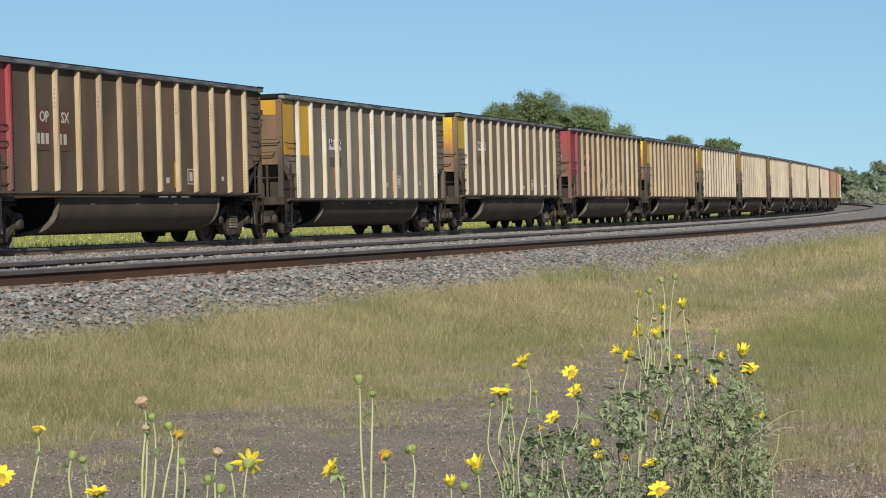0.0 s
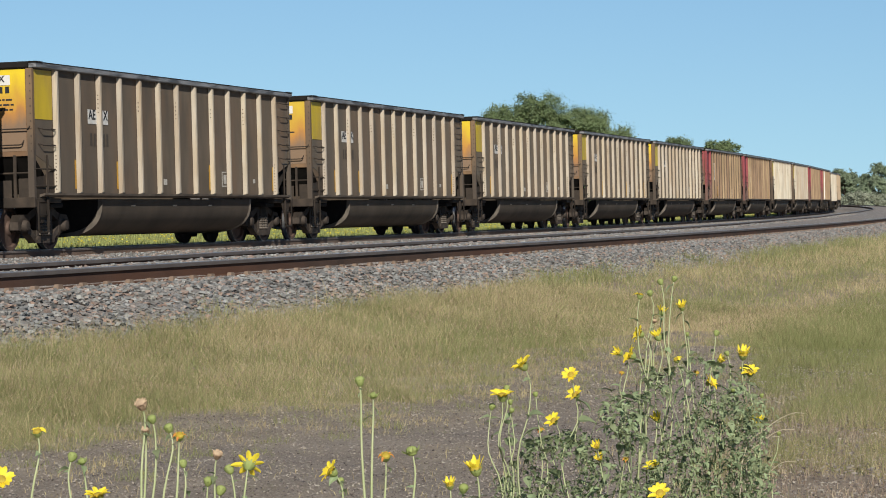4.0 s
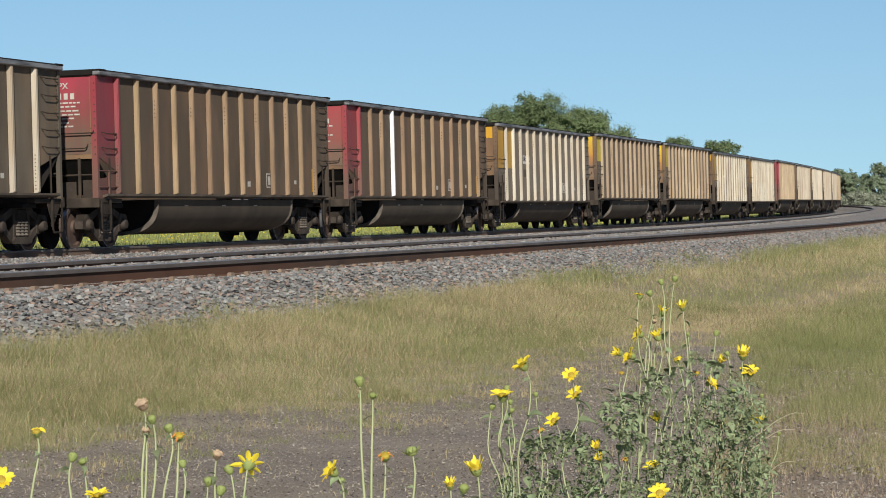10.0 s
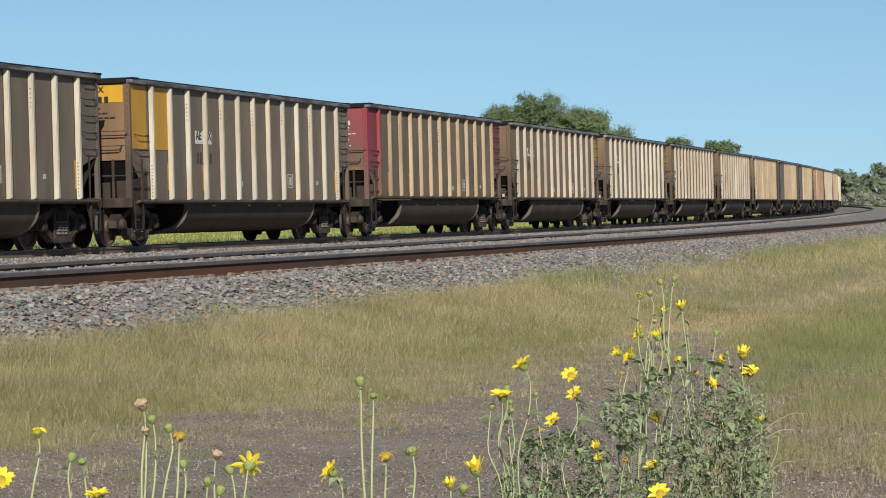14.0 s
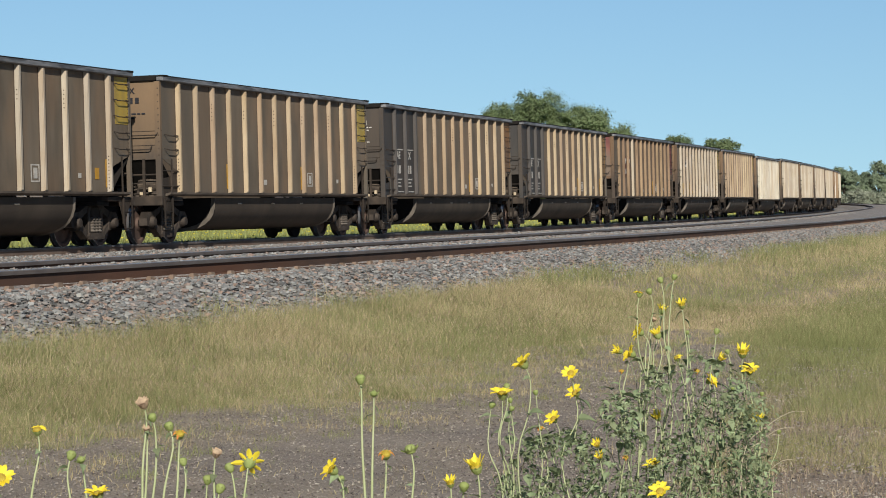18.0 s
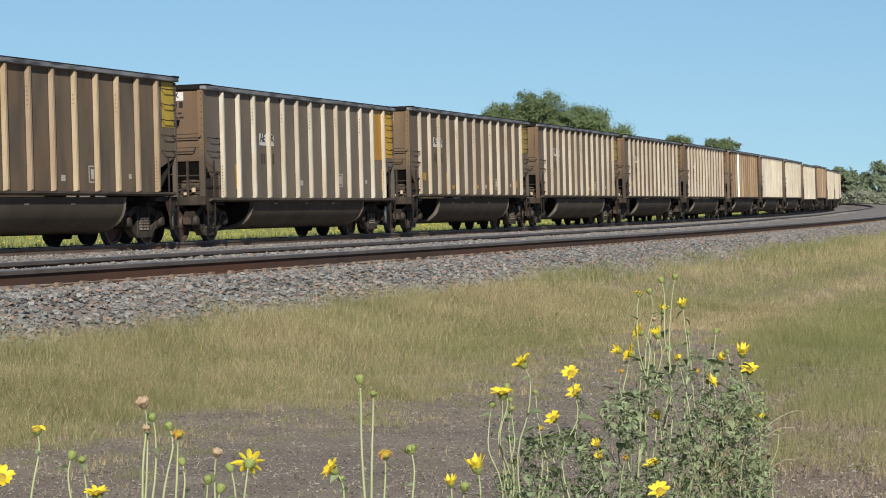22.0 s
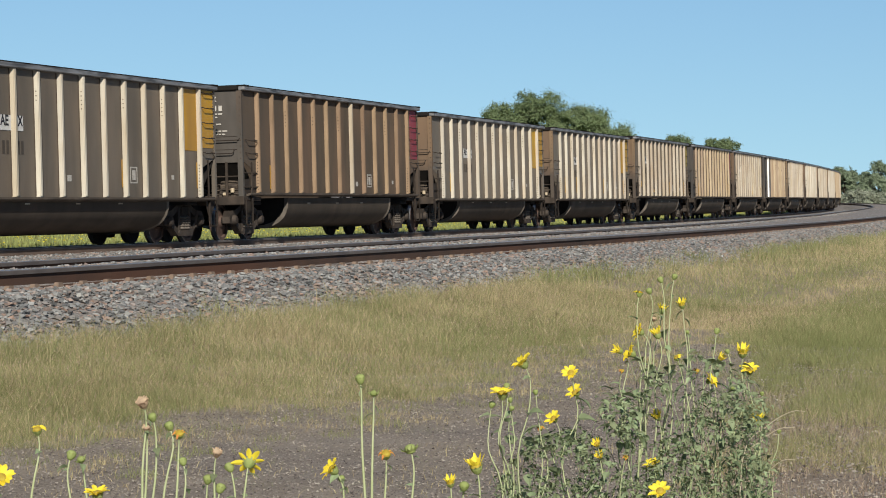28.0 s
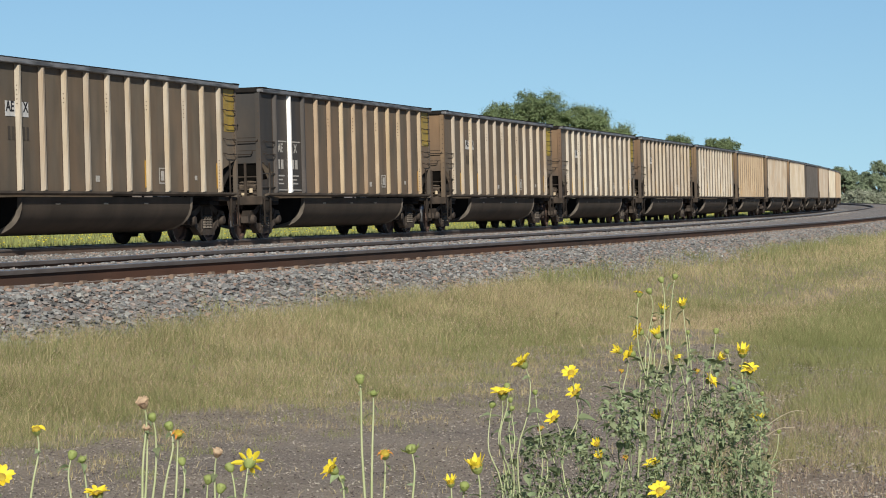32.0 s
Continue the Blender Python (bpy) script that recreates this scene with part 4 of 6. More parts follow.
def coal_car(k, body, rib, lead, lead_bay, rear_bay, label, marks=""):
    """One gondola. lead: paint of its end sheet towards the camera; lead_bay, rear_bay: paint of the end bays of its sides."""
    end_base = lead if lead in ("dark", "rust", "sooty") else "rustwarm"
    global LOWER, TOP, RIB0, RIBS
    LOWER = "L" in marks
    TOP, RIB0 = (3.69, 1.05) if LOWER else (3.78, 1.175)
    RIBS = [(1.12 if LOWER else 0.99) + 1.036 * i for i in range(13)]
    far, white_rib = k > 51, {16: 3, 30: 3, 38: 3, 42: 7}.get(k, 3)
    car = tagged(empty("coal_gondola"), label, "railway car", "cars of the coal train")
    for m, first, last in ((None, lead_bay, rear_bay), (MIRROR_X, rear_bay, lead_bay)):
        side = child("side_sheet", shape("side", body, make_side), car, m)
        if m is None and not far:
            for i, x in enumerate(RIBS):
                colour = rib
                if ("W" in marks or k in (30, 38)) and i == white_rib:
                    colour = "rib_white" if k in (16, 38) else "rib_cream"
                if lead_bay == "red" and i == 0:
                    colour = "end_red"
                if "D" in marks and i < 3:
                    colour = "rib_white" if "w" in marks and i == 1 else "rib_dark"
                key, make = ("rib_foot", bolted(10, RIB0 + 0.05, 0.075)) if i in (0, 12) else ("rib_row3", bolted(3, 2.96)) if i % 4 == 0 else ("rib_row5", bolted(5, 2.86)) if i % 2 == 0 else ("rib", make_rib)
                child("rib", shape(key, colour, make), side, pose(X0 + x, -HALF, 0))
        else:
            tagged(child("ribs", shape("all_ribs", rib, make_all_ribs), side), kind="stuff")
        gusset = {"red": "end_red", "dark": "dark"}.get(lead, "grime") if m is None else "grime"
        if m is None and not far:
            child("corner_bracket", shape("bracket", "grime", make_bracket), car)
            child("corner_bracket", shape("rear_bracket", "grime", make_rear_bracket), car)
        if m is None or k < 50:
            child("gusset", shape("gusset", gusset, make_gusset), car, m)
        child("top_chord", shape("chord", "chord", make_chord, second="void"), car, m)
        child("side_sill", shape("side_sill", "ledge", make_side_sill), car, m)
        child("end_sheet", shape("end", end_base if m is None else body, make_end), car, m)
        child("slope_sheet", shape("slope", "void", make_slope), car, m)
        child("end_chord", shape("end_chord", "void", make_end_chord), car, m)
        child("end_platform", shape("platform", "grime", make_platform), car, m)
        if not far and m is None and end_base == "rustwarm":
            child("apron_plate", shape("apron", "grime", make_apron), car, pose(X0 + 0.02, -1.25, SILL + 0.03))
            child("apron_plate", shape("apron", "grime", make_apron), car, pose(X0 + 0.02, -0.76, SILL + 0.03) @ Matrix.Diagonal((1, 1.1, 0.92, 1)))
        elif not far and m is None:
            child("brake_rack", shape("brake_rack", "rack", make_brake_rack, second="beige"), car, m, "dusty brake valves and pipes on the end platform")
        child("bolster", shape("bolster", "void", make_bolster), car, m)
        child("coupler", shape("coupler", "gear", make_coupler), car, m)
        if not far:
            child("air_hose", shape("hose", "gear", make_hose), car, m)
        if not far:
            child("end_rail", shape("rail_bar", "grime", make_rail_bar), car, m)
        if not far:
            child("sill_step", shape("step", "gear", make_step), car, (m or Matrix()) @ pose(X0 + 0.28, -HALF - 0.06, 0))
        if m is None:
            child("sill_step", shape("step", "gear", make_step), car, pose(-X0 - 0.28, -HALF - 0.06, 0))
            child("ladder_stile", shape("stile", "sill", make_stile), car, pose(-X0 - 0.5, -HALF - 0.04, 0))
        if not far:
            child("ladder_stile", shape("stile", "sill", make_stile), car, (m or Matrix()) @ pose(X0 + 0.55, -HALF - 0.04, 0))
        if m is None and first:
            if first in ("red", "dark"):
                child("painted_bay", shape("bay", "end_red" if first == "red" else first, make_bay), side)
            else:
                child("painted_bay", shape("patch", first, make_patch), side, plate(X0 + 0.10, X0 + 0.90, 2.15 if "O" in marks else 2.64, TOP - 0.15))
            if "O" in marks:
                child("painted_panel", shape("patch", first, make_patch), side, plate(X0 + RIBS[0] + 0.06, X0 + RIBS[1] - 0.06, 2.15, TOP - 0.15))
            if "D" in marks:
                child("painted_panel", shape("patch", "dark", make_patch), side, plate(X0 + RIBS[0] + 0.06, X0 + RIBS[1] - 0.06, RIB0 + 0.02, TOP - 0.15))
                child("painted_panel", shape("patch", "dark", make_patch), side, plate(X0 + RIBS[1] + 0.06, X0 + RIBS[2] - 0.06, RIB0 + 0.02, TOP - 0.15))
        if m is None and last:
            tall = last in ("dullred", "red", "ochre", "orange")
            child("painted_bay", shape("patch", "dusty_yellow" if last == "yellow" else last, make_patch), side, plate(-X0 - 0.96 if last in ("orange", "ochre") else -X0 - 0.72, -X0 - 0.03, 1.96 if last == "ochre" else 2.2 if tall else 2.62, TOP - 0.14))
            if last == "orange":
                child("painted_panel", shape("patch", last, make_patch), side, plate(X0 + RIBS[11] + 0.06, X0 + RIBS[12] - 0.06, 2.12, TOP - 0.15))
        if m is None and lead in ("yellow", "orange", "dullred", "red"):
            short = lead == "orange"
            child("end_paint", shape("short_end_patch", "orange", make_short_end_patch) if short else shape("end_patch", "dusted_red" if lead == "red" else "end_" + lead, make_end_patch), car, None,
                  "orange paint along the top of the end" if short else "faded paint, dusted over lower down")
        post_colour = {"red": "end_red", "dark": "dark", "sooty": "sooty"}.get(lead, "rust") if m is None else body
        child("corner_post", shape("post", post_colour, make_post), car, m)
        child("corner_post", shape("post_m", post_colour, lambda bm: (make_post(bm), [setattr(v.co, "y", -v.co.y) for v in bm.verts])), car, m)
        for z in (2.14, 2.46) if not far else ():
            child("grab_iron", shape("grab", "sill", make_grab), car, (m or Matrix()) @ pose(X0 + 0.55, -HALF, z))
            child("end_grab_iron", shape("end_grab", "sill", make_end_grab), car, (m or Matrix()) @ pose(X0 + 0.02, -0.98 + (2.46 - z) * 0.5, z))
        for z in (2.1, 2.45, 2.8, 3.15, 3.5) if m is None and not far else ():
            child("ladder_rung", shape("grab", "sill", make_grab), car, (m or Matrix()) @ pose(-X0 - 0.48, -HALF, z))
    tub_mesh = shape("tub", "tub", make_tub, True)
    # the tub's shaded front end is painted near black
    if len(tub_mesh.materials) == 1:
        two_toned(tub_mesh, "void", lambda c: abs(c.x - X0 - 3.25) < 0.005)
    tub = child("tub", tub_mesh, car)
    child("tub_rim", shape("tub_rim", "tub_edge", make_tub_rim), tub, pose(X0 + 3.25, 0, 0, 0, 0, 180))
    child("tub_rim", shape("tub_rim", "tub_edge", make_tub_rim), tub, pose(-X0 - 2.75, 0, 0))
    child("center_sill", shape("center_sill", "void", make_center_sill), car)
    details(car, k, marks, lead)
    if not far:
        child("brake_wheel", shape("brake_wheel", "sill", make_brake_wheel), car, pose(-X0 + 0.16, -0.85, 2.5))
    add_truck(car, -6.17, k < 50)
    add_truck(car, 6.17, k < 50)
    return car


# kind of each car from the head of the seen stretch to its tail:
# body, ribs, end sheet, leading bay, rear bay, marks  (A: white reporting plate, R: red lettering, W: one white post, D: dark leading bays)
KINDS = {
    "y": ("pale", "rib_pale", "yellow", "yellow", None, "A"),
    "Y": ("taupe", "rib_cream", "yellow", "yellow", None, "A"),
    "o": ("pale", "rib_pale", "orange", "orange", None, "AOL"),
    "O": ("taupe", "rib_tan", "orange", "yellow", None, "A"),
    "t": ("taupe", "rib_tan", "yellow", "yellow", None, ""),
    "r": ("brown", "rib_tan", "red", "red", None, "R"),
    "s": ("brown", "rib_brown", "red", "red", None, "P"),
    "q": ("brown", "rib_brown", "red", "red", None, ""),
    "w": ("brown", "rib_brown", "red", "red", None, "W"),
    "c": ("taupe", "rib_tan", "red", "red", "dullred", ""),
    "g": ("taupe", "rib_cream", "rust", None, "yellow", "A"),
    "G": ("pale", "rib_pale", "rust", None, "yellow", "A"),
    "n": ("taupe", "rib_tan", "rust", None, "yellow", "N"),
    "d": ("taupe", "rib_tan", "dark", "dark", "ochre", "DN"),
    "D": ("taupe", "rib_tan", "dark", "dark", "yellow", "DNw"),
    "R": ("brown", "rib_brown", "dullred", None, "dullred", "R"),
    "v": ("pale", "rib_pale", "rust", None, "orange", "AL"),
    "b": ("brown", "rib_brown", "sooty", None, "red", "W"),
    "e": ("brown", "rib_tan", "dark", None, "red", "E"),
    "z": ("taupe", "rib_pale", "yellow", "yellow", None, ""),
    "x": ("dark", "rib_dark", "dark", None, None, ""),
    "k": ("taupe", "rib_tan", "rust", None, None, "A"),
}
SEQUENCE = ("q"                      # the one ahead of the first
            "roYrtYYYYYY"            # 0-10
            "sszYqwottoo"            # 11-21
            "cgGggnddRg"             # 22-31
            "nvggggRGGv"             # 32-41
            "bvvgegDgGg"             # 42-51
            "GnggxgGng")           # 52-60


def label_of(kind):
    body, rib, lead, lead_bay, rear_bay, marks = KINDS[kind]
    tone = {"dark": "dark steel", "pale": "pale aluminium", "taupe": "dusty taupe", "brown": "dusty brown"}[body]
    post = {"rib_dark": "dark", "rib_cream": "cream", "rib_pale": "pale cream", "rib_tan": "tan", "rib_brown": "rusty"}[rib]
    end = {"yellow": "yellow", "orange": "orange", "red": "red", "dullred": "dull red", "rust": "rusty", "dark": "black", "sooty": "sooty"}[lead]
    rear = f", {'tan' if rear_bay == 'rib_tan' else rear_bay.replace('dullred', 'red').replace('ochre', 'dusty ochre')} rear bay" if rear_bay else ""
    return f"{tone} coal gondola, {post} ribs, {end} end{rear}"


CARS = []
for i, kind in enumerate(SEQUENCE):
    body, rib, lead, lead_bay, rear_bay, marks = KINDS[kind]
    CARS.append((i - 1, coal_car(i - 1, body, rib, lead, lead_bay, rear_bay, label_of(kind), marks)))


# ================= loose stone, grass and field =================
RNG = np.random.default_rng(11)
STRAW = mat("straw_grass", (0.352, 0.287, 0.165), (0.282, 0.23, 0.128), 0.6, 0.9, 0, 0, island=0.26, fine=3.0)
SEED = mat("pinkish_seed_head", (0.33, 0.255, 0.18), (0.27, 0.205, 0.14), 0.6, 0.9, 0, 0, island=0.3, fine=3.0)
DEAD = mat("dead_litter", (0.30, 0.235, 0.175), (0.20, 0.155, 0.118), 2.0, 0.95, 0, 0, island=0.45, fine=6.0)
GREEN = mat("green_grass", (0.195, 0.198, 0.086), (0.146, 0.154, 0.062), 0.6, 0.9, 0, 0, island=0.27, fine=3.0)
FRESH = mat("field_grass", (0.325, 0.335, 0.13), (0.245, 0.27, 0.095), 0.4, 0.9, 0, 0, island=0.35, fine=2.0, thin=0.3)
BLOSSOM = mat("yellow_blossom", (0.62, 0.52, 0.05), (0.55, 0.45, 0.05), 2.0, 0.8, 0, 0)
CLIP = mat("rusty_clip", (0.22, 0.16, 0.12), (0.13, 0.09, 0.065), 8.0, 0.85, 0, 0.3)
PEBBLE = mat("path_pebble", (0.29, 0.25, 0.215), (0.165, 0.14, 0.124), 4.0, 0.9, 0, 0.2, island=0.55, fine=30.0)
_near = (LINE_S > -200) & (LINE_S < 300)
NEAR_X, NEAR_Y, NEAR_TH = LINE_X[_near], LINE_Y[_near], LINE_TH[_near]


def line_u(x, y):
    """Metres on the camera's side of the train's line."""
    out = np.empty(len(x))
    for a in range(0, len(x), 20000):
        xs, ys = x[a:a + 20000], y[a:a + 20000]
        i = ((xs[:, None] - NEAR_X[None, ::8]) ** 2 + (ys[:, None] - NEAR_Y[None, ::8]) ** 2).argmin(1) * 8
        out[a:a + 20000] = (xs - NEAR_X[i]) * np.sin(NEAR_TH[i]) - (ys - NEAR_Y[i]) * np.cos(NEAR_TH[i])
    return out


def value_noise(x, y, cell, seed):
    """Smooth noise from 0 to 1."""
    r = np.random.default_rng(seed).random((128, 128))
    gx, gy = x / cell, y / cell
    ix, iy = np.floor(gx).astype(int), np.floor(gy).astype(int)
    fx, fy = gx - ix, gy - iy
    fx, fy = fx * fx * (3 - 2 * fx), fy * fy * (3 - 2 * fy)
    p = lambda a, b: r[a % 128, b % 128]
    return (p(ix, iy) * (1 - fx) + p(ix + 1, iy) * fx) * (1 - fy) + (p(ix, iy + 1) * (1 - fx) + p(ix + 1, iy + 1) * fx) * fy


def berm(u):
    return np.interp(u, (9, 14.0, 15.0, 17.2), (0.0, 0.30, 0.27, 0.0))


def stones(name, x, y, z, size, material, label, category, parent=None):
    """Broken stones: uneven, turned blocks."""
    n = len(x)
    base = np.array([(i, j, k) for i in (-1, 1) for j in (-1, 1) for k in (-1, 1)], float) * 0.62
    tri = np.array([(0, 1, 3), (0, 3, 2), (4, 6, 7), (4, 7, 5), (0, 4, 5), (0, 5, 1), (2, 3, 7), (2, 7, 6), (1, 5, 7), (1, 7, 3), (0, 2, 6), (0, 6, 4)])
    v = base[None] * RNG.uniform(0.55, 1.35, (n, 8, 1)) * (size[:, None, None] * RNG.uniform(0.6, 1.25, (n, 1, 3)))
    v += RNG.normal(0, 0.10, v.shape) * size[:, None, None]
    q = RNG.normal(size=(n, 4))
    q /= np.linalg.norm(q, axis=1, keepdims=True)
    w, a, b, c = q.T
    rot = np.stack([np.stack([1 - 2 * (b * b + c * c), 2 * (a * b - c * w), 2 * (a * c + b * w)], -1),
                    np.stack([2 * (a * b + c * w), 1 - 2 * (a * a + c * c), 2 * (b * c - a * w)], -1),
                    np.stack([2 * (a * c - b * w), 2 * (b * c + a * w), 1 - 2 * (a * a + b * b)], -1)], 1)
    v = np.einsum("nij,nkj->nki", rot, v) * np.array((1.1, 1.1, 0.62)) + np.stack([x, y, z], -1)[:, None, :]
    f = tri[None] + (np.arange(n) * 8)[:, None, None]
    return tagged(new(name, fast_mesh(name, v.reshape(-1, 3), f.reshape(-1, 3), material)), label, category, kind="stuff")


def bed_z(u):
    return np.interp(u - NEAR_U, NEAR_OFF, NEAR_BED)


def build_ballast():
    s = np.concatenate([RNG.uniform(-42, 12, 92000), RNG.uniform(12, 80, 28000)])
    pick = RNG.random(len(s))
    u = NEAR_U + np.where(pick < 0.72, RNG.uniform(0.84, 3.0, len(s)), np.where(pick < 0.92, RNG.uniform(-0.66, 0.66, len(s)), RNG.uniform(-2.4, -0.84, len(s))))
    shift = np.where(u < NEAR_U, [far_rail_shift(q) for q in s], [near_rail_shift(q) for q in s])
    x, y, _ = on_line(s, u + shift)
    size = RNG.uniform(0.015, 0.039, len(s)) * np.where(s > 12, 1.2, 1.0)
    stones("ballast_stones", x, y, bed_z(u) + np.where(np.abs(u - NEAR_U) < 0.7, RNG.uniform(-0.02, 0.005, len(s)), RNG.uniform(-0.02, 0.03, len(s))), size, M["stone"], "loose broken grey, blue and pink ballast stones", "ballast")
    s, u = RNG.uniform(-25, 90, 22000), RNG.uniform(0.9, 4.6, 22000)
    x, y, _ = on_line(s, u)
    z = np.interp(u, BED_U, BED_Z) + 0.005
    stones("ballast_stones", x, y, z, RNG.uniform(0.018, 0.042, 22000), M["stone"], "loose ballast stones beside the train's rails", "ballast")


def build_anchors():
    """Rail anchors and clips beside the rails, one at each tie."""
    boxes = []
    for i in range(330):
        s = -48 + i * 0.52
        for u, z in ((NEAR_U + 0.7535 + 0.085 + near_rail_shift(s), 0.635), (NEAR_U - 0.7535 - 0.10 + far_rail_shift(s), 0.70)):
            x, y, th = on_line(s + RNG.uniform(-0.04, 0.04), u)
            boxes.append((x, y, z, th))
    p = np.array(boxes)
    corner = np.array([(i, j, k) for i in (-1, 1) for j in (-1, 1) for k in (-1, 1)], float) * np.array((0.07, 0.035, 0.03))
    corner[corner[:, 2] > 0] *= np.array((0.6, 0.6, 1))
    ca, sa = np.cos(p[:, 3])[:, None], np.sin(p[:, 3])[:, None]
    v = np.stack([p[:, 0:1] + corner[None, :, 0] * ca - corner[None, :, 1] * sa, p[:, 1:2] + corner[None, :, 0] * sa + corner[None, :, 1] * ca, p[:, 2:3] + corner[None, :, 2] + 0 * ca], -1)
    quad = np.array([(0, 1, 3, 2), (4, 6, 7, 5), (0, 4, 5, 1), (2, 3, 7, 6), (1, 5, 7, 3), (0, 2, 6, 4)])
    f = quad[None] + (np.arange(len(p)) * 8)[:, None, None]
    tagged(new("rail_clips", fast_mesh("rail_clips", v.reshape(-1, 3), f.reshape(-1, 4), CLIP)), "rusty rail clips along the rail feet", "rail clips", kind="stuff")


def blades(name, x, y, z, h, width, material, label, category, lean=0.35, plain=False):
    """Tapering blades, each an island of three triangles, bent, or of one if plain."""
    n = len(x)
    a = RNG.uniform(0, 2 * math.pi, n)
    face = RNG.normal(0, 0.7, n)
    sx, sy = np.cos(face) * width / 2, np.sin(face) * width / 2
    bend = RNG.uniform(0.05, 1.0, n) * lean * h
    dx, dy = np.cos(a) * bend, np.sin(a) * bend
    if plain:
        v = np.empty((n, 3, 3))
        for i, (t, side, b) in enumerate(((0, -1, 0), (0, 1, 0), (1.0, 0, 1.0))):
            v[:, i, 0], v[:, i, 1], v[:, i, 2] = x + sx * side + dx * b, y + sy * side + dy * b, z + h * t
        return tagged(new(name, fast_mesh(name, v.reshape(-1, 3), np.arange(n * 3).reshape(-1, 3), material)), label, category, kind="stuff")
    v = np.empty((n, 5, 3))
    for i, (t, side, b) in enumerate(((0, -1, 0), (0, 1, 0), (0.55, -0.8, 0.3), (0.55, 0.8, 0.3), (1.0, 0, 1.0))):
        v[:, i, 0], v[:, i, 1] = x + sx * side + dx * b, y + sy * side + dy * b
        v[:, i, 2] = z + h * t * (1 - 0.18 * b * RNG.random(n))
    tri = np.array([(0, 1, 3), (0, 3, 2), (2, 3, 4)])
    f = tri[None] + (np.arange(n) * 5)[:, None, None]
    return tagged(new(name, fast_mesh(name, v.reshape(-1, 3), f.reshape(-1, 3), material)), label, category, kind="stuff")


def build_grass():
    parts = []
    for n, d0, d1, half in ((420000, 11.5, 19, 0.23), (620000, 19, 34, 0.22), (340000, 34, 75, 0.21), (50000, 75, 170, 0.22), (26000, 6, 60, math.pi)):
        d = np.sqrt(RNG.uniform(d0 ** 2, d1 ** 2, n))
        a = RNG.uniform(-half, half, n)
        parts.append((d * np.sin(a), d * np.cos(a), d))
    x, y, d = (np.concatenate([p[i] for p in parts]) for i in range(3))
    u = line_u(x, y)
    w = edge_w(x, y)
    along = (x - EDGE_AT.x) * EDGE_DIR.x + (y - EDGE_AT.y) * EDGE_DIR.y
    ragged = np.interp(along, (-6, -0.1, 0.75, 1.3, 2.6, 2.9, 4.6, 6.0, 7.8, 10.7, 13.3, 20), (0.0, 0.26, 0.78, 0.68, 0.42, 0.74, 0.95, 0.80, 0.32, 0.30, 0.10, 0.6))
    ragged = ragged + 0.55 * (value_noise(x, y, 0.8, 1) - 0.5) + 0.75 * (value_noise(x, y, 0.25, 2) - 0.5)
    bare = np.exp(-((along - 2.1) / 0.75) ** 2) * np.exp(-((w + 0.1) / 0.55) ** 2) + 0.8 * np.exp(-((along - 7.4) / 0.55) ** 2) * np.exp(-((w + 1.25) / 0.6) ** 4)
    near_edge = np.clip((ragged + 0.12 - w) / 0.7, 0.0, 1) ** 1.3
    meadow = (u > 14.45 + 0.9 * (value_noise(x, y, 0.6, 3) - 0.5)) & (RNG.random(len(x)) < near_edge * (1 - 0.8 * bare))
    right = np.interp(along, (-22, -1, 5, 10, 12.5, 15), (5.2, 4.7, 3.2, 1.5, 0.4, -0.6))
    thin = np.interp(along, (-4, 0, 3.2, 4.8, 9), (0.26, 0.30, 0.27, 0.45, 0.85))
    weedy = (w > right - 0.15 + 0.9 * (value_noise(x, y, 0.6, 4) - 0.5)) & (value_noise(x, y, 0.45, 5) > 0.60 - 0.55 * thin) & (RNG.random(len(x)) < thin)
    stray = (w >= ragged) & (((value_noise(x, y, 0.35, 6) > 0.78) & (RNG.random(len(x)) < 0.16)) | (RNG.random(len(x)) < 0.02)) & (w < right)
    stray |= (w >= ragged) & (w < ragged + 1.5) & (value_noise(x, y, 0.28, 21) > 0.60) & (RNG.random(len(x)) < 0.30)
    clump = RNG.random(len(x)) < 0.30 + 1.3 * value_noise(x, y, 0.13, 18) * value_noise(x, y, 0.4, 19) * 2
    keep = (meadow & clump | weedy | stray) & (u > 14.2) & ~((np.abs(x) < 1.5) & (np.abs(y) < 7))
    x, y, d, u, w, ragged, meadow, along, weedy = (q[keep] for q in (x, y, d, u, w, ragged, meadow, along, weedy))
    n = len(x)
    patch_h = (0.75 + 0.35 * value_noise(x, y, 1.3, 7)) * (0.35 + 1.25 * value_noise(x, y, 0.16, 17))
    h = RNG.uniform(0.03, 0.16, n) * patch_h
    h *= np.where(meadow, np.clip(0.60 + (ragged - w) * 0.4, 0.60, 1.1), np.where(weedy, 1.15, 0.5))
    h = np.where((u < 15.6) & (RNG.random(n) < 0.35), h * 1.5, h)
    z = berm(u) - 0.02
    width = RNG.uniform(0.0016, 0.0042, n) * np.clip(d / 18, 0.85, 5.0)
    streak = 0.15 + 0.35 * value_noise(x * 0.7 + y * 0.3, y * 0.35, 1.4, 8) + 0.35 * value_noise(x, y, 0.35, 9)
    streak += np.where((x < 0.5) & (w > -2.4), 0.09, 0.0) - np.where((u > 15.2) & (u < 17.0) & (x < 0), 0.07, 0.0)
    streak += np.where(u < 15.2, 0.10, 0.0) + np.where((u > 16.5) & (d > 23), 0.15, 0.0) + np.where((u > 16.5) & (d > 32), 0.12, 0.0)
    band = np.abs((x - 1.96) * 0.958 - (y - 22.9) * 0.285 + 0.45)
    pale = np.exp(-(band / 0.5) ** 2) * (y > 24)
    streak -= 0.45 * pale
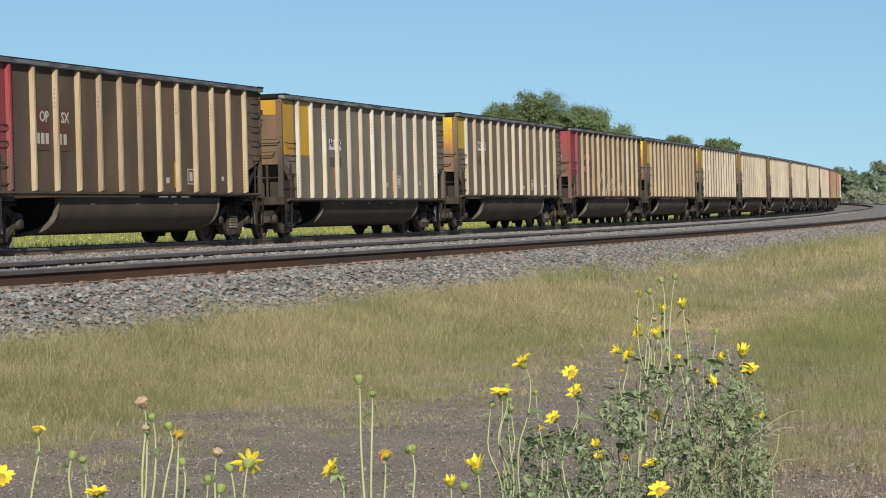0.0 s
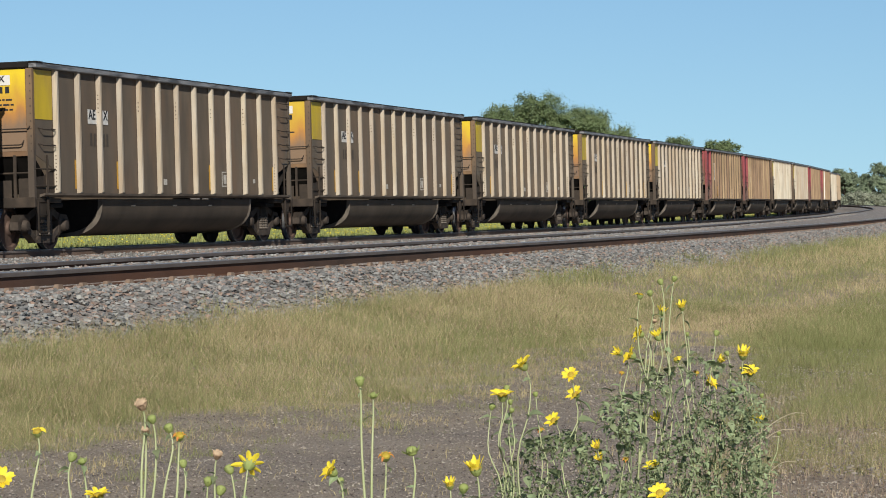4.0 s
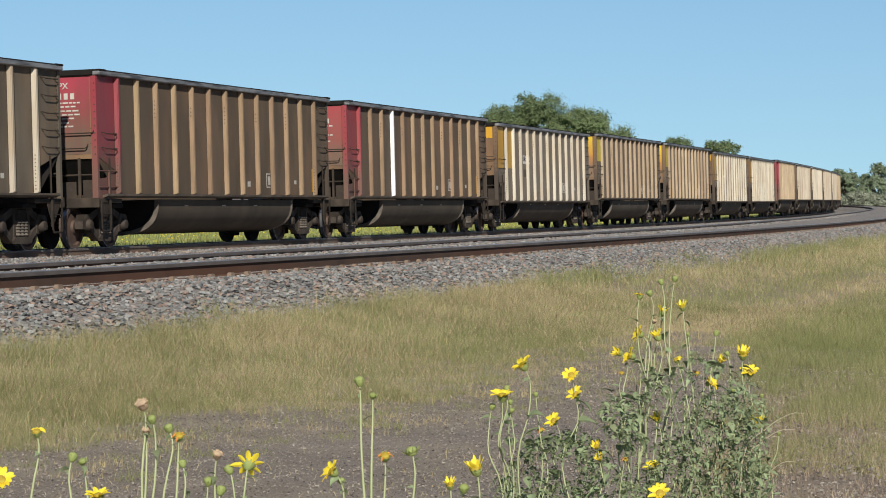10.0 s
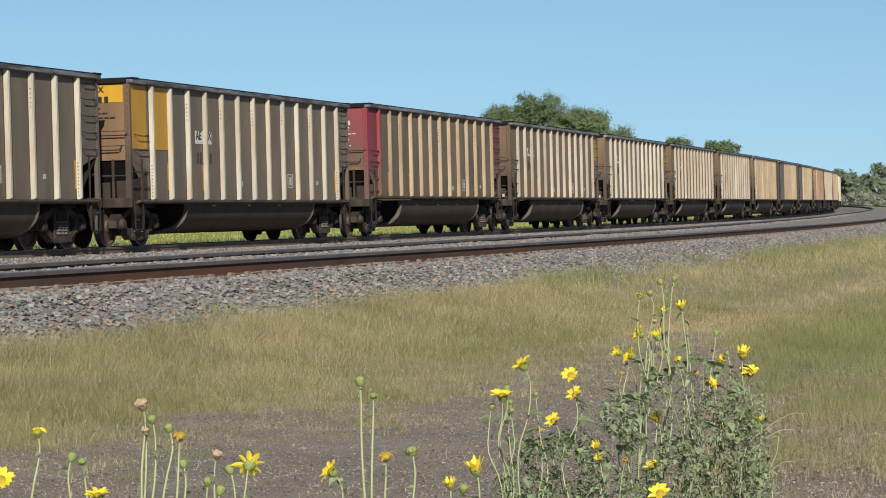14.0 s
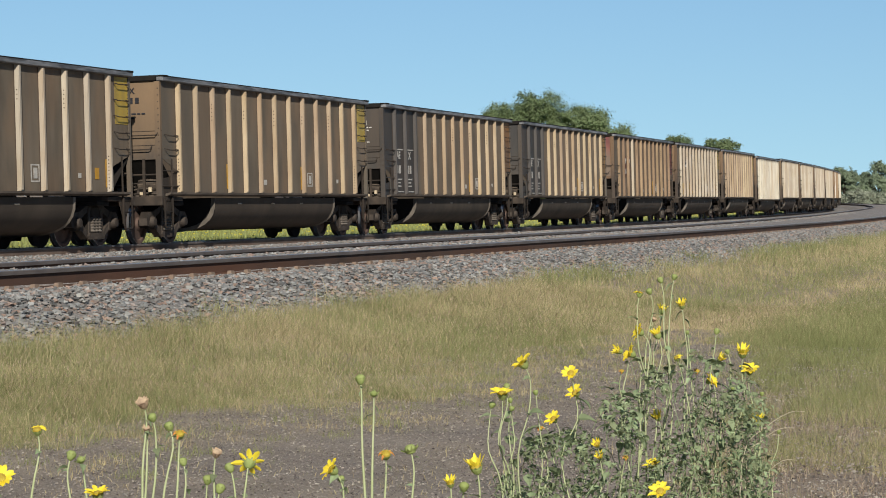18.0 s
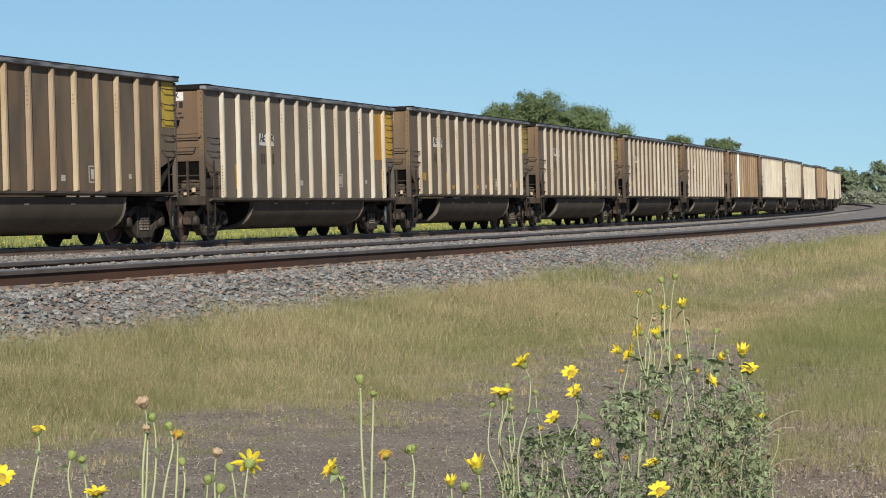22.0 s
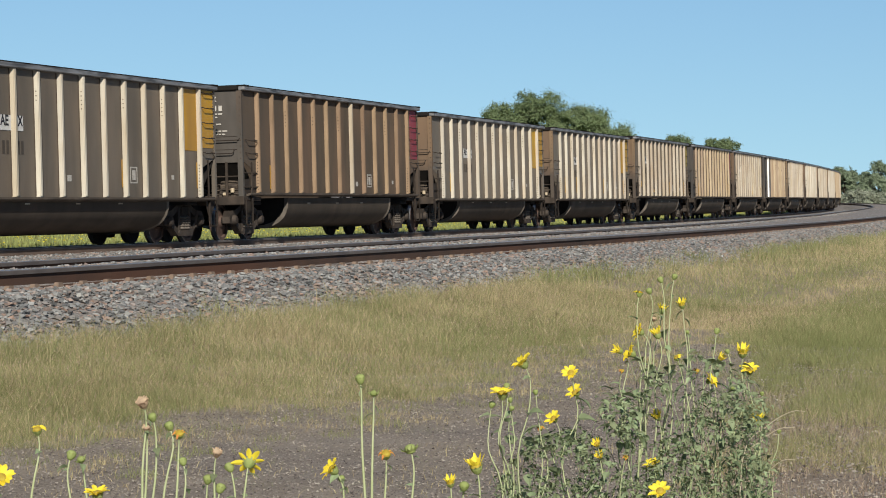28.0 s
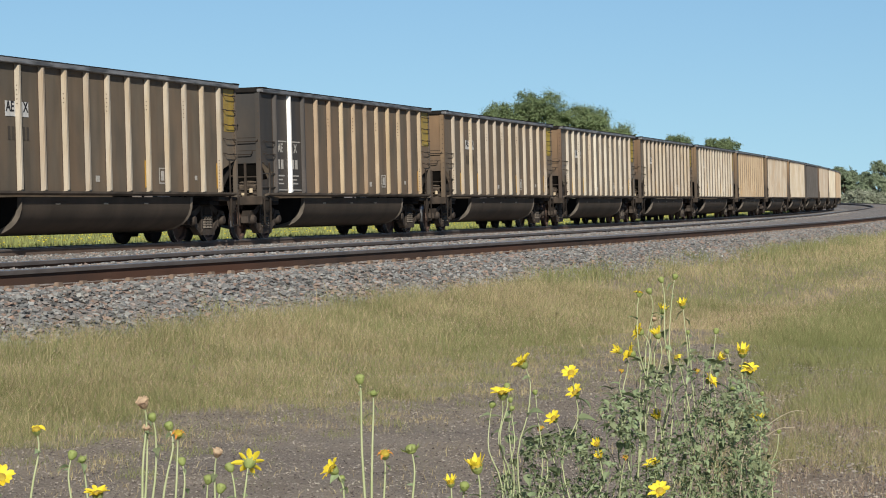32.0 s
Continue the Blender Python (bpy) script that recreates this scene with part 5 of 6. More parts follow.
    h *= 1 - 0.45 * pale
    streak += 0.22 * np.exp(-(((x - 1.96) * 0.958 - (y - 22.9) * 0.285 - 1.5) / 0.7) ** 2)
    streak += np.where(weedy, np.interp(along, (-2, 2, 4.5, 6, 9), (0.05, 0.05, 0.14, 0.24, 0.14)), 0.0)
    green = streak + RNG.normal(0, 0.27, n) > 0.50
    for sel, m, name, label in ((green, GREEN, "meadow_grass", "green blades of rough meadow grass"), (~green, STRAW, "dry_grass", "dry straw-coloured blades of meadow grass")):
        blades(name, x[sel], y[sel], z[sel], h[sel], width[sel], m, label, "grass", 1.15, True)
    # pinkish seed heads over the blades
    pick = RNG.choice(n, 70000, replace=False)
    pick = pick[(meadow[pick]) & (RNG.random(70000) < 0.25 + 0.9 * value_noise(x[pick], y[pick], 1.1, 23))]
    blades("seed_heads", x[pick], y[pick], z[pick] + h[pick] * RNG.uniform(0.5, 1.1, len(pick)), RNG.uniform(0.012, 0.035, len(pick)), RNG.uniform(0.003, 0.0065, len(pick)) * np.clip(d[pick] / 18, 0.85, 4), SEED, "pinkish seed heads of the meadow grass", "grass", 1.5, True)
    # single coarser blades among the fine ones, and tufts straggling out over the path's edge
    pick = RNG.choice(n, 15000, replace=False)
    pick = pick[meadow[pick] & (d[pick] < 45)]
    cut = len(pick) // 2
    for sel, m, name, label in ((pick[:cut], STRAW, "straw_blades", "pale coarse blades standing in the meadow"), (pick[cut:], GREEN, "green_blades", "green coarse blades standing in the meadow")):
        blades(name, x[sel], y[sel], z[sel], RNG.uniform(0.07, 0.17, len(sel)), RNG.uniform(0.003, 0.0055, len(sel)) * np.clip(d[sel] / 19, 0.9, 2), m, label, "grass", 0.8)
    ta, tw = RNG.uniform(-1.0, 13.0, 230), RNG.uniform(-0.1, 1.7, 230) ** 1.0
    tw -= np.interp(ta, (0, 6, 9, 13), (0.2, 0.1, 0.6, 0.7))
    k = RNG.integers(0, 230, 9000)
    along_k, w_k = ta[k] + RNG.normal(0, 0.07, 9000), tw[k] + RNG.normal(0, 0.06, 9000)
    tx, ty = EDGE_AT.x + EDGE_DIR.x * along_k + EDGE_DIR.y * w_k, EDGE_AT.y + EDGE_DIR.y * along_k - EDGE_DIR.x * w_k
    for sel, m, name, label in ((k % 3 > 0, GREEN, "edge_tufts", "small green tufts straggling over the path's edge"), (k % 3 == 0, STRAW, "dry_edge_tufts", "small dry tufts straggling over the path's edge")):
        blades(name, tx[sel], ty[sel], np.zeros(sel.sum()), RNG.uniform(0.03, 0.10, sel.sum()), RNG.uniform(0.0025, 0.0045, sel.sum()), m, label, "grass", 0.9)
    # ranker tufts at the foot of the bank and a weed patch by the path
    cs, cu = RNG.uniform(-40, 60, 64), RNG.uniform(14.2, 15.1, 64)
    cx, cy, _ = on_line(cs, cu)
    extra = ((4.0, 24.4, 0), (4.3, 23.2, 0), (3.7, 22.4, 0), (-2.0, 26.4, 0.27), (-3.45, 23.7, 0.27), (2.3, 40, 0.27), (-3.9, 22.2, 0.26), (-4.05, 22.6, 0.26), (-3.3, 23.9, 0.26), (-2.3, 27.0, 0.26), (-2.0, 27.7, 0.26),
             (-1.0, 32.9, 0.26), (0.4, 39.8, 0.26), (0.95, 42.3, 0.26), (1.5, 44.0, 0.26), (2.2, 46.0, 0.26))
    ex, ey, ez = np.array(extra).T
    cx, cy, cz = np.append(cx, ex), np.append(cy, ey), np.append(berm(cu), ez)
    k = RNG.integers(0, len(cx), 11000)
    blades("tufted_grass", cx[k] + RNG.normal(0, 0.2, 11000), cy[k] + RNG.normal(0, 0.2, 11000), cz[k], RNG.uniform(0.08, 0.34, 11000) * np.where((k > 63) & (k < 67), 0.5, 1), RNG.uniform(0.004, 0.008, 11000),
           GREEN, "ranker green tufts at the foot of the bank", "grass", 0.7)
    # tall seed stalks along the foot of the bank
    s = RNG.uniform(-36, 60, 800)
    uu = RNG.uniform(14.3, 16.0, 800)
    x, y, _ = on_line(s, uu)
    blades("seed_stalks", x, y, berm(uu), RNG.uniform(0.2, 0.42, 800), np.full(800, 0.005), STRAW, "tall pale seed stalks beside the ballast", "grass", 0.5)
    # the field behind the line
    n = 90000
    s = RNG.uniform(-45, 260, n)
    uu = -3.6 - 16 * RNG.random(n) ** 2
    x, y, _ = on_line(s, uu)
    blades("field_grass", x, y, np.full(n, 0.03), RNG.uniform(0.08, 0.24, n), RNG.uniform(0.016, 0.036, n), FRESH, "bright green field grass behind the line", "grass", 0.5, True)
    n = 10000
    s, uu = RNG.uniform(-45, 260, n), -3.8 - 14 * RNG.random(n)
    x, y, _ = on_line(s, uu)
    stones("field_blossom", x, y, RNG.uniform(0.12, 0.24, n), RNG.uniform(0.012, 0.034, n), BLOSSOM, "yellow blossom scattered over the field", "flowers")
    # straw lying about on the path
    n = 9000
    d = np.sqrt(RNG.uniform(11 ** 2, 27 ** 2, n))
    a = RNG.uniform(-0.22, 0.22, n)
    x, y = d * np.sin(a), d * np.cos(a)
    ok = (edge_w(x, y) > -0.6) & (value_noise(x, y, 0.6, 14) > 0.5)
    x, y = x[ok], y[ok]
    blades("straw_litter", x, y, np.full(len(x), 0.018), RNG.uniform(0.015, 0.06, len(x)), np.full(len(x), 0.004), STRAW, "short dead straw littering the path", "grass", 1.6)
    # dead stalks and litter over the bare soil beyond the path
    n = 27000
    d = np.sqrt(RNG.uniform(11.3 ** 2, 20.5 ** 2, n))
    a = RNG.uniform(0.105, 0.22, n)
    x, y = d * np.sin(a), d * np.cos(a)
    thick = value_noise(x, y, 0.5, 15) + 0.6 * value_noise(x, y, 0.15, 16)
    ok = (edge_w(x, y) > 2.6) & (RNG.random(n) < np.clip(thick - 0.35, 0.05, 1))
    x, y, thick = x[ok], y[ok], thick[ok]
    blades("dead_stalks", x, y, np.full(len(x), 0.0), RNG.uniform(0.01, 0.07, len(x)) * (0.4 + thick), RNG.uniform(0.0018, 0.005, len(x)), DEAD, "dead brown stalks and litter on the bare soil", "grass", 1.0)
    # pebbles of the path
    n = 90000
    d = np.sqrt(RNG.uniform(11 ** 2, 25 ** 2, n))
    a = RNG.uniform(-0.22, 0.22, n)
    x, y = d * np.sin(a), d * np.cos(a)
    ok = (edge_w(x, y) > -1.0) & (line_u(x, y) > 15)
    x, y = x[ok], y[ok]
    stones("path_pebbles", x, y, np.full(len(x), 0.028), RNG.uniform(0.002, 0.008, len(x)) * np.where((x > 0.125 * y) & (RNG.random(len(x)) < 0.12), 1.7, 1.0), PEBBLE, "small grey and brown pebbles on the path", "gravel")


build_ballast()
build_anchors()
build_grass()

# ================= trees =================
LEAF = mat("tree_leaves", (0.262, 0.322, 0.170), (0.215, 0.268, 0.137), 0.5, 0.8, 0, 0, island=0.2, fine=2.0, thin=0.5)
# the haze of distance is put into these paler, greyer leaf colours
GROVE = mat("hazy_grove_leaves", (0.285, 0.34, 0.225), (0.23, 0.28, 0.18), 0.5, 0.8, 0, 0, island=0.15, fine=2.0, thin=0.45)
SILVER = mat("silvery_leaves", (0.27, 0.29, 0.215), (0.21, 0.23, 0.165), 0.5, 0.8, 0, 0, island=0.35, fine=2.0)
BARK = mat("tree_bark", (0.13, 0.10, 0.075), (0.09, 0.07, 0.05), 3.0, 0.9, 0, 0.5)


def tree(name, x, y, height, width, leaves, material, label, category, seed, low=0.12, leaf=0.17):
    """A tapered trunk, forking limbs, and a crown of leaf tufts gathered at the limbs' ends."""
    rng = np.random.default_rng(seed)
    t = tagged(empty(name), label, category)
    t.location = (x, y, 0)
    bm = bmesh.new()
    r = height * 0.022
    tube(bm, [(0, 0, 0), (0.1 * r, 0, height * 0.2), (r, 0.5 * r, height * 0.45), (r * 0.6, -r, height * 0.72)], [r * 1.3, r, r * 0.7, r * 0.3], 8)
    part("trunk", bm, BARK, t)
    tufts = []
    for i in range(16):
        a = i * 2.4 + rng.uniform(-0.4, 0.4)
        h0 = height * rng.uniform(max(0.12, low * 0.8), 0.6)
        reach = width / 2 * rng.uniform(0.55, 0.92)
        h1 = min(height * 0.92, h0 + height * rng.uniform(0.1, 0.45))
        narrow = math.sqrt(max(0.08, 1 - ((h1 / height - 0.48) / 0.55) ** 2))
        end = (math.cos(a) * reach * narrow, math.sin(a) * reach * narrow, h1)
        bm = bmesh.new()
        tube(bm, [(0, 0, h0), (end[0] * 0.5, end[1] * 0.5, (h0 + h1) / 2 + height * 0.03), end], [r * 0.5, r * 0.3, r * 0.1], 5)
        part("limb", bm, BARK, t)
        tufts.append(end)
    # lobes of the crown, each a heap of tufts
    lobes = []
    for i in range(44):
        a, h = i * 2.39 + rng.uniform(-0.3, 0.3), rng.uniform(low + 0.05, 0.90)
        narrow = max(0.12, 1 - abs((h - 0.45) / 0.56) ** 2.6) ** 0.42 * rng.uniform(0.0, 1.0) ** 0.5
        lobes.append((math.cos(a) * width * 0.44 * narrow, math.sin(a) * width * 0.44 * narrow, h * height, width * rng.uniform(0.11, 0.18)))
    for x_, y_, z_, r_ in lobes:
        for j in range(26):
            q = rng.normal(size=3)
            q = q / np.linalg.norm(q) * r_ * rng.uniform(0.4, 1.0)
            tufts.append((x_ + q[0], y_ + q[1], min(height * 0.99, z_ + q[2] * 0.85)))
    tufts = np.array(tufts)
    size = width * rng.uniform(0.045, 0.10, len(tufts))
    which = rng.integers(0, len(tufts), leaves)
    d = rng.normal(size=(leaves, 3))
    d /= np.linalg.norm(d, axis=1, keepdims=True)
    c = tufts[which] + d * (size[which] * np.clip(np.abs(rng.normal(0.62, 0.34, leaves)), 0.1, 1.25))[:, None] * np.array((1, 1, 0.85))
    out = d * 0.6 + 0.9 * (c - np.array((0, 0, height * 0.45))) / width + rng.normal(0, 0.35, (leaves, 3)) + np.array((0, 0, 0.4))
    out /= np.linalg.norm(out, axis=1, keepdims=True)
    p = np.cross(out, rng.normal(size=(leaves, 3)))
    p /= np.linalg.norm(p, axis=1, keepdims=True)
    q = np.cross(out, p)
    sz = rng.uniform(0.6, 1.2, leaves)[:, None] * leaf
    v = np.stack([c - p * sz, c - q * sz * 0.5, c + p * sz, c + q * sz * 0.5], 1)
    v[:, :, 2] = np.maximum(v[:, :, 2], 0.05)
    f = np.arange(leaves * 4).reshape(-1, 4)
    tagged(child("crown", fast_mesh("crown", v.reshape(-1, 3), f, material), t), kind="stuff")
    return t


def at_bearing(off, dist):
    return off * dist, dist


for seed, (off, dist, h, w, n) in enumerate(((0.0335, 300, 14.4, 13.0, 130000), (0.0585, 302, 12.9, 12.0, 115000), (0.0970, 500, 14.4, 11.5, 26000),
                                             (0.1140, 500, 13.9, 9.5, 24000), (0.1235, 540, 12.2, 5, 6000))):
    x, y = at_bearing(off, dist)
    tree("cottonwood_tree", x, y, h, w, n, LEAF, "leafy green cottonwood tree beyond the field", "tree", 20 + seed, 0.12, 0.00050 * dist)
for seed, (off, dist, h, w) in enumerate(((0.1655, 430, 7.4, 5.2), (0.1725, 450, 6.4, 5.5), (0.1795, 420, 8.0, 7.0), (0.1890, 430, 7.6, 7.5), (0.2040, 450, 8.5, 8.0), (0.2210, 440, 8.0, 8.0))):
    x, y = at_bearing(off, dist)
    tree("far_tree", x, y, h, w, 24000, GROVE, "dark green tree in the distant grove", "tree", 50 + seed, 0.05, 0.21)
for seed, (off, dist, h, w) in enumerate(((0.1690, 395, 2.6, 3.4), (0.1745, 390, 3.0, 4.0), (0.1830, 390, 2.4, 4.0), (0.1630, 400, 2.2, 3.0))):
    x, y = at_bearing(off, dist)
    tree("willow_bush", x, y, h, w, 7000, SILVER, "silvery green bush before the grove", "bush", 70 + seed, 0.05, 0.18)

# ================= sunflowers =================
STEM = mat("pale_hairy_stem", (0.42, 0.44, 0.265), (0.33, 0.37, 0.19), 6.0, 0.8, 0, 0.1)
LEAFY = mat("sunflower_leaf", (0.265, 0.315, 0.175), (0.175, 0.215, 0.115), 4.0, 0.75, 0, 0.1, vary=0.3, thin=0.25)
LEAFY2 = mat("sunflower_leaf_mass", (0.295, 0.345, 0.195), (0.19, 0.232, 0.125), 4.0, 0.75, 0, 0.1, island=0.3, thin=0.25)
PETAL = mat("yellow_petal", (0.90, 0.74, 0.06), (0.84, 0.64, 0.04), 12.0, 0.6, 0, 0.05, thin=0.3)
WILT = mat("wilted_orange_petal", (0.62, 0.28, 0.05), (0.48, 0.20, 0.06), 12.0, 0.8, 0, 0.1)
DISC = mat("brown_flower_disc", (0.34, 0.22, 0.03), (0.42, 0.32, 0.05), 60.0, 0.9, 0, 0.4)
BUD = mat("green_bud", (0.27, 0.31, 0.11), (0.20, 0.24, 0.075), 20.0, 0.7, 0, 0.2)
DRY = mat("dried_seed_head", (0.50, 0.37, 0.24), (0.30, 0.21, 0.14), 30.0, 0.9, 0, 0.3)
STALK = mat("dead_stalk", (0.46, 0.40, 0.29), (0.36, 0.31, 0.22), 20.0, 0.9, 0, 0.1)
M.update(petal=PETAL, wilt=WILT, disc=DISC, bud=BUD, dry=DRY, leafy=LEAFY)


def make_petals(count, length, wide, lift, droop, ring=1.0):
    """A ring of petals, or a part of one, each folded along its middle."""
    def make(bm):
        rnd = random.Random(count)
        for i in range(count):
            a = 2 * math.pi * ring * i / count + rnd.uniform(-0.14, 0.14)
            ln, up, ca, sa = length * rnd.uniform(0.75, 1.12), lift + rnd.uniform(-0.22, 0.22), math.cos(a), math.sin(a)
            twist = rnd.uniform(-0.35, 0.35)
            rows = []
            for t, wd in ((0.0, 0.45), (0.3, 0.95), (0.65, 0.9), (0.88, 0.5), (1.0, 0.08)):
                r = 0.011 + ln * t * math.cos(up)
                z = ln * t * math.sin(up) - droop * t * t * ln
                hw = wide * wd / 2
                rows.append([bm.verts.new((r * ca - q * hw * sa, r * sa + q * hw * ca, z + abs(q) * 0.002 + q * hw * twist)) for q in (-1, 0, 1)])
            for p, q in zip(rows, rows[1:]):
                bm.faces.new((p[0], p[1], q[1], q[0]))
                bm.faces.new((p[1], p[2], q[2], q[1]))
    return make


def make_disc(bm):
    lathe(bm, [(0.002, -0.012), (0.010, -0.010), (0.0145, -0.002), (0.013, 0.004), (0.006, 0.007), (0.001, 0.0075)], 12, "z")


def make_calyx(bm):
    lathe(bm, [(0.003, -0.022), (0.009, -0.018), (0.0145, -0.008), (0.015, -0.002), (0.010, 0.001)], 10, "z")
    for i in range(9):
        a = 2 * math.pi * i / 9
        c, s = math.cos(a), math.sin(a)
        p = [bm.verts.new(q) for q in ((0.013 * c - 0.005 * s, 0.013 * s + 0.005 * c, -0.006), (0.013 * c + 0.005 * s, 0.013 * s - 0.005 * c, -0.006), (0.021 * c, 0.021 * s, 0.004))]
        bm.faces.new(p)


def make_bud(bm):
    lathe(bm, [(0.003, -0.016), (0.012, -0.013), (0.0165, -0.003), (0.015, 0.006), (0.009, 0.011), (0.002, 0.012)], 10, "z")


def make_leaf(bm):
    """A heart-shaped, folded leaf along +x, 0.1 m long."""
    rows = []
    for t, wd in ((0.0, 0.10), (0.14, 0.62), (0.32, 0.66), (0.6, 0.42), (0.85, 0.16), (1.0, 0.01)):
        z = 0.012 * math.sin(t * 2.6) - 0.03 * t * t
        rows.append([bm.verts.new((0.1 * t, s * 0.1 * wd / 2, z + abs(s) * 0.008)) for s in (-1, 0, 1)])
    for p, q in zip(rows, rows[1:]):
        bm.faces.new((p[0], p[1], q[1], q[0]))
        bm.faces.new((p[1], p[2], q[2], q[1]))


def make_leafy_bud(bm):
    """A bud ruffed with spreading green bracts."""
    make_bud(bm)
    for i in range(13):
        a = 2 * math.pi * i / 13
        c, q = math.cos(a), math.sin(a)
        p = [bm.verts.new(v) for v in ((0.012 * c - 0.005 * q, 0.012 * q + 0.005 * c, -0.010), (0.012 * c + 0.005 * q, 0.012 * q - 0.005 * c, -0.010),
                                       (0.024 * c + 0.003 * q, 0.024 * q - 0.003 * c, 0.0), (0.031 * c, 0.031 * q, 0.010 if i % 2 else 0.002))]
        bm.faces.new(p)


def flower_head(plant, kind, at, facing, size):
    """One head on its stem: kind open, star, half, frayed, wilt, dry, bud, leafbud or calyx."""
    m = Matrix.Translation(at) @ Vector(facing).to_track_quat("Z", "Y").to_matrix().to_4x4() @ Matrix.Diagonal((size, size, size, 1))
    if kind in ("bud", "calyx", "leafbud"):
        if kind == "bud":
            bud = child("bud", shape("flower_bud", "bud", make_bud, True), plant, m, "closed green bud")
            child("calyx", shape("flower_calyx", "bud", make_calyx), bud)
        else:
            child("bud", shape("leafy_bud", "bud", make_leafy_bud), plant, m, "green bud with spreading bracts")
        return
    if kind == "dry":
        head = child("seed_head", shape("flower_disc", "dry", make_disc, True), plant, m @ Matrix.Diagonal((1.0, 1.0, 1.1, 1)), "dried brown seed head")
        child("calyx", shape("flower_calyx", "dry", make_calyx), head)
        child("dry_bracts", shape("petals_dry", "dry", make_petals(11, 0.010, 0.009, 0.6, 0.2)), head)
        return
    head = child("flower_head", shape("flower_disc", "disc", make_disc, True), plant, m)
    child("calyx", shape("flower_calyx", "bud", make_calyx), head)
    if kind == "open":
        n = 12 + int(size * 100) % 3
        child("petals", shape(f"petals_{n}", "petal", make_petals(n, 0.033, 0.0145, 0.70, 0.35)), head)
    elif kind == "star":
        child("petals", shape("petals_star", "petal", make_petals(8, 0.036, 0.0155, 0.35, 0.2)), head)
    elif kind == "half":
        child("petals", shape("petals_half", "petal", make_petals(11, 0.024, 0.010, 1.0, -0.1)), head)
    elif kind == "frayed":
        child("petals", shape("petals_frayed", "petal", make_petals(6, 0.024, 0.012, 0.7, 0.9, 0.5)), head)
    else:
        child("petals", shape("petals_wilt", "wilt", make_petals(6, 0.021, 0.008, 0.75, 1.3, 0.8)), head)


PLANTS = []


def smooth_path(pts, steps=3):
    """Points of a smooth curve through pts."""
    out = []
    for i in range(len(pts) - 1):
        a, b, c, d = pts[max(i - 1, 0)], pts[i], pts[i + 1], pts[min(i + 2, len(pts) - 1)]
        for j in range(steps):
            t = j / steps
            out.append(0.5 * (2 * b + (c - a) * t + (2 * a - 5 * b + 4 * c - d) * t * t + (3 * b - a - 3 * c + d) * t ** 3))
    return out + [pts[-1]]


def sunflower(root, heads, label, seed, leaves=3, faces=None):
    """A plant: stems rise from the root to each head and carry leaves."""
    rnd = random.Random(seed)
    plant = tagged(empty("sunflower_plant"), label, "sunflower", "sunflowers beside the path")
    plant.location = (root[0], root[1], 0)
    lone = label == TALL
    PLANTS.append((plant, root, 0.22 if lone else 0.09))
    base = Vector((root[0], root[1], 0))
    for kind, x, y, z, size in heads:
        tip = Vector((x, y, z)) - base
        face = Vector((rnd.uniform(-0.5, 0.3), rnd.uniform(-0.4, 0.3), 1)) if kind not in ("dry", "wilt") else Vector((rnd.uniform(-0.5, 0.5), -0.6, 0.9))
        if faces and kind in ("open", "star", "half", "frayed"):
            face = Vector(faces) + Vector((rnd.uniform(-0.15, 0.15), rnd.uniform(-0.15, 0.15), 0))
        face.normalize()
        neck = tip - face * 0.016 * size
        under = neck - face * 0.03 - Vector((0, 0, 0.035))
        wave = lambda a: Vector((rnd.uniform(-a, a), rnd.uniform(-a, a), 0))
        if lone:
            pts = [wave(0.015), Vector((under.x * 0.42, under.y * 0.4, under.z * 0.45)) + wave(0.008), Vector((under.x * 0.80, under.y * 0.8, under.z * 0.80)) + wave(0.008), under, neck]
        else:
            pts = [wave(0.04), Vector((under.x * 0.6, under.y * 0.5, under.z * 0.42)) + wave(0.05), Vector((under.x * 0.8, under.y * 0.8, under.z * 0.72)) + wave(0.045),
                   Vector((under.x * 0.95, under.y, under.z * 0.88)) + wave(0.025), under, neck]
        pts = smooth_path(pts)
        n = len(pts) - 1
        thick = 0.0060 if lone else 0.0036
        bm = bmesh.new()
        tube(bm, pts, [thick * (1 - 0.62 * i / n) for i in range(n + 1)], 6)
        part("stem", bm, STEM, plant, smooth=True)
        flower_head(plant, kind, tip, face, size * rnd.uniform(0.96, 1.06))
        for i in range(leaves):
            t = rnd.uniform(0.45, 0.95) if not lone else rnd.uniform(0.6, 0.97)
            q = min(n - 1, int(t * n))
            at = pts[q].lerp(pts[q + 1], t * n - q)
            big = rnd.uniform(0.18, 0.42) if lone or t > 0.75 else rnd.uniform(0.3, 0.75)
            child("leaf", shape("leaf", "leafy", make_leaf), plant,
                  Matrix.Translation(at) @ Euler((rnd.uniform(-0.5, 0.5), rnd.uniform(-0.6, 0.9), rnd.uniform(0, 6.28))).to_matrix().to_4x4() @ Matrix.Diagonal((big, big, big, 1)))
    return plant


TALL, LOW = "slender wild sunflower stems with buds and yellow blooms", "leafy wild sunflower clump with yellow blooms and buds"
sunflower((-1.414, 8.0), (("frayed", -1.337, 7.98, 0.76, 1.0),), TALL, 1, 1, (-0.2, -0.3, 0.9))
sunflower((-1.152, 8.0), (("bud", -1.219, 7.98, 0.68, 1.0), ("calyx", -1.193, 8.01, 0.659, 0.8),), TALL, 2, 2, None)
sunflower((-0.998, 8.0), (("dry", -0.99, 7.98, 0.855, 1.15), ("dry", -0.978, 8.01, 0.766, 0.85),), TALL, 3, 2, None)
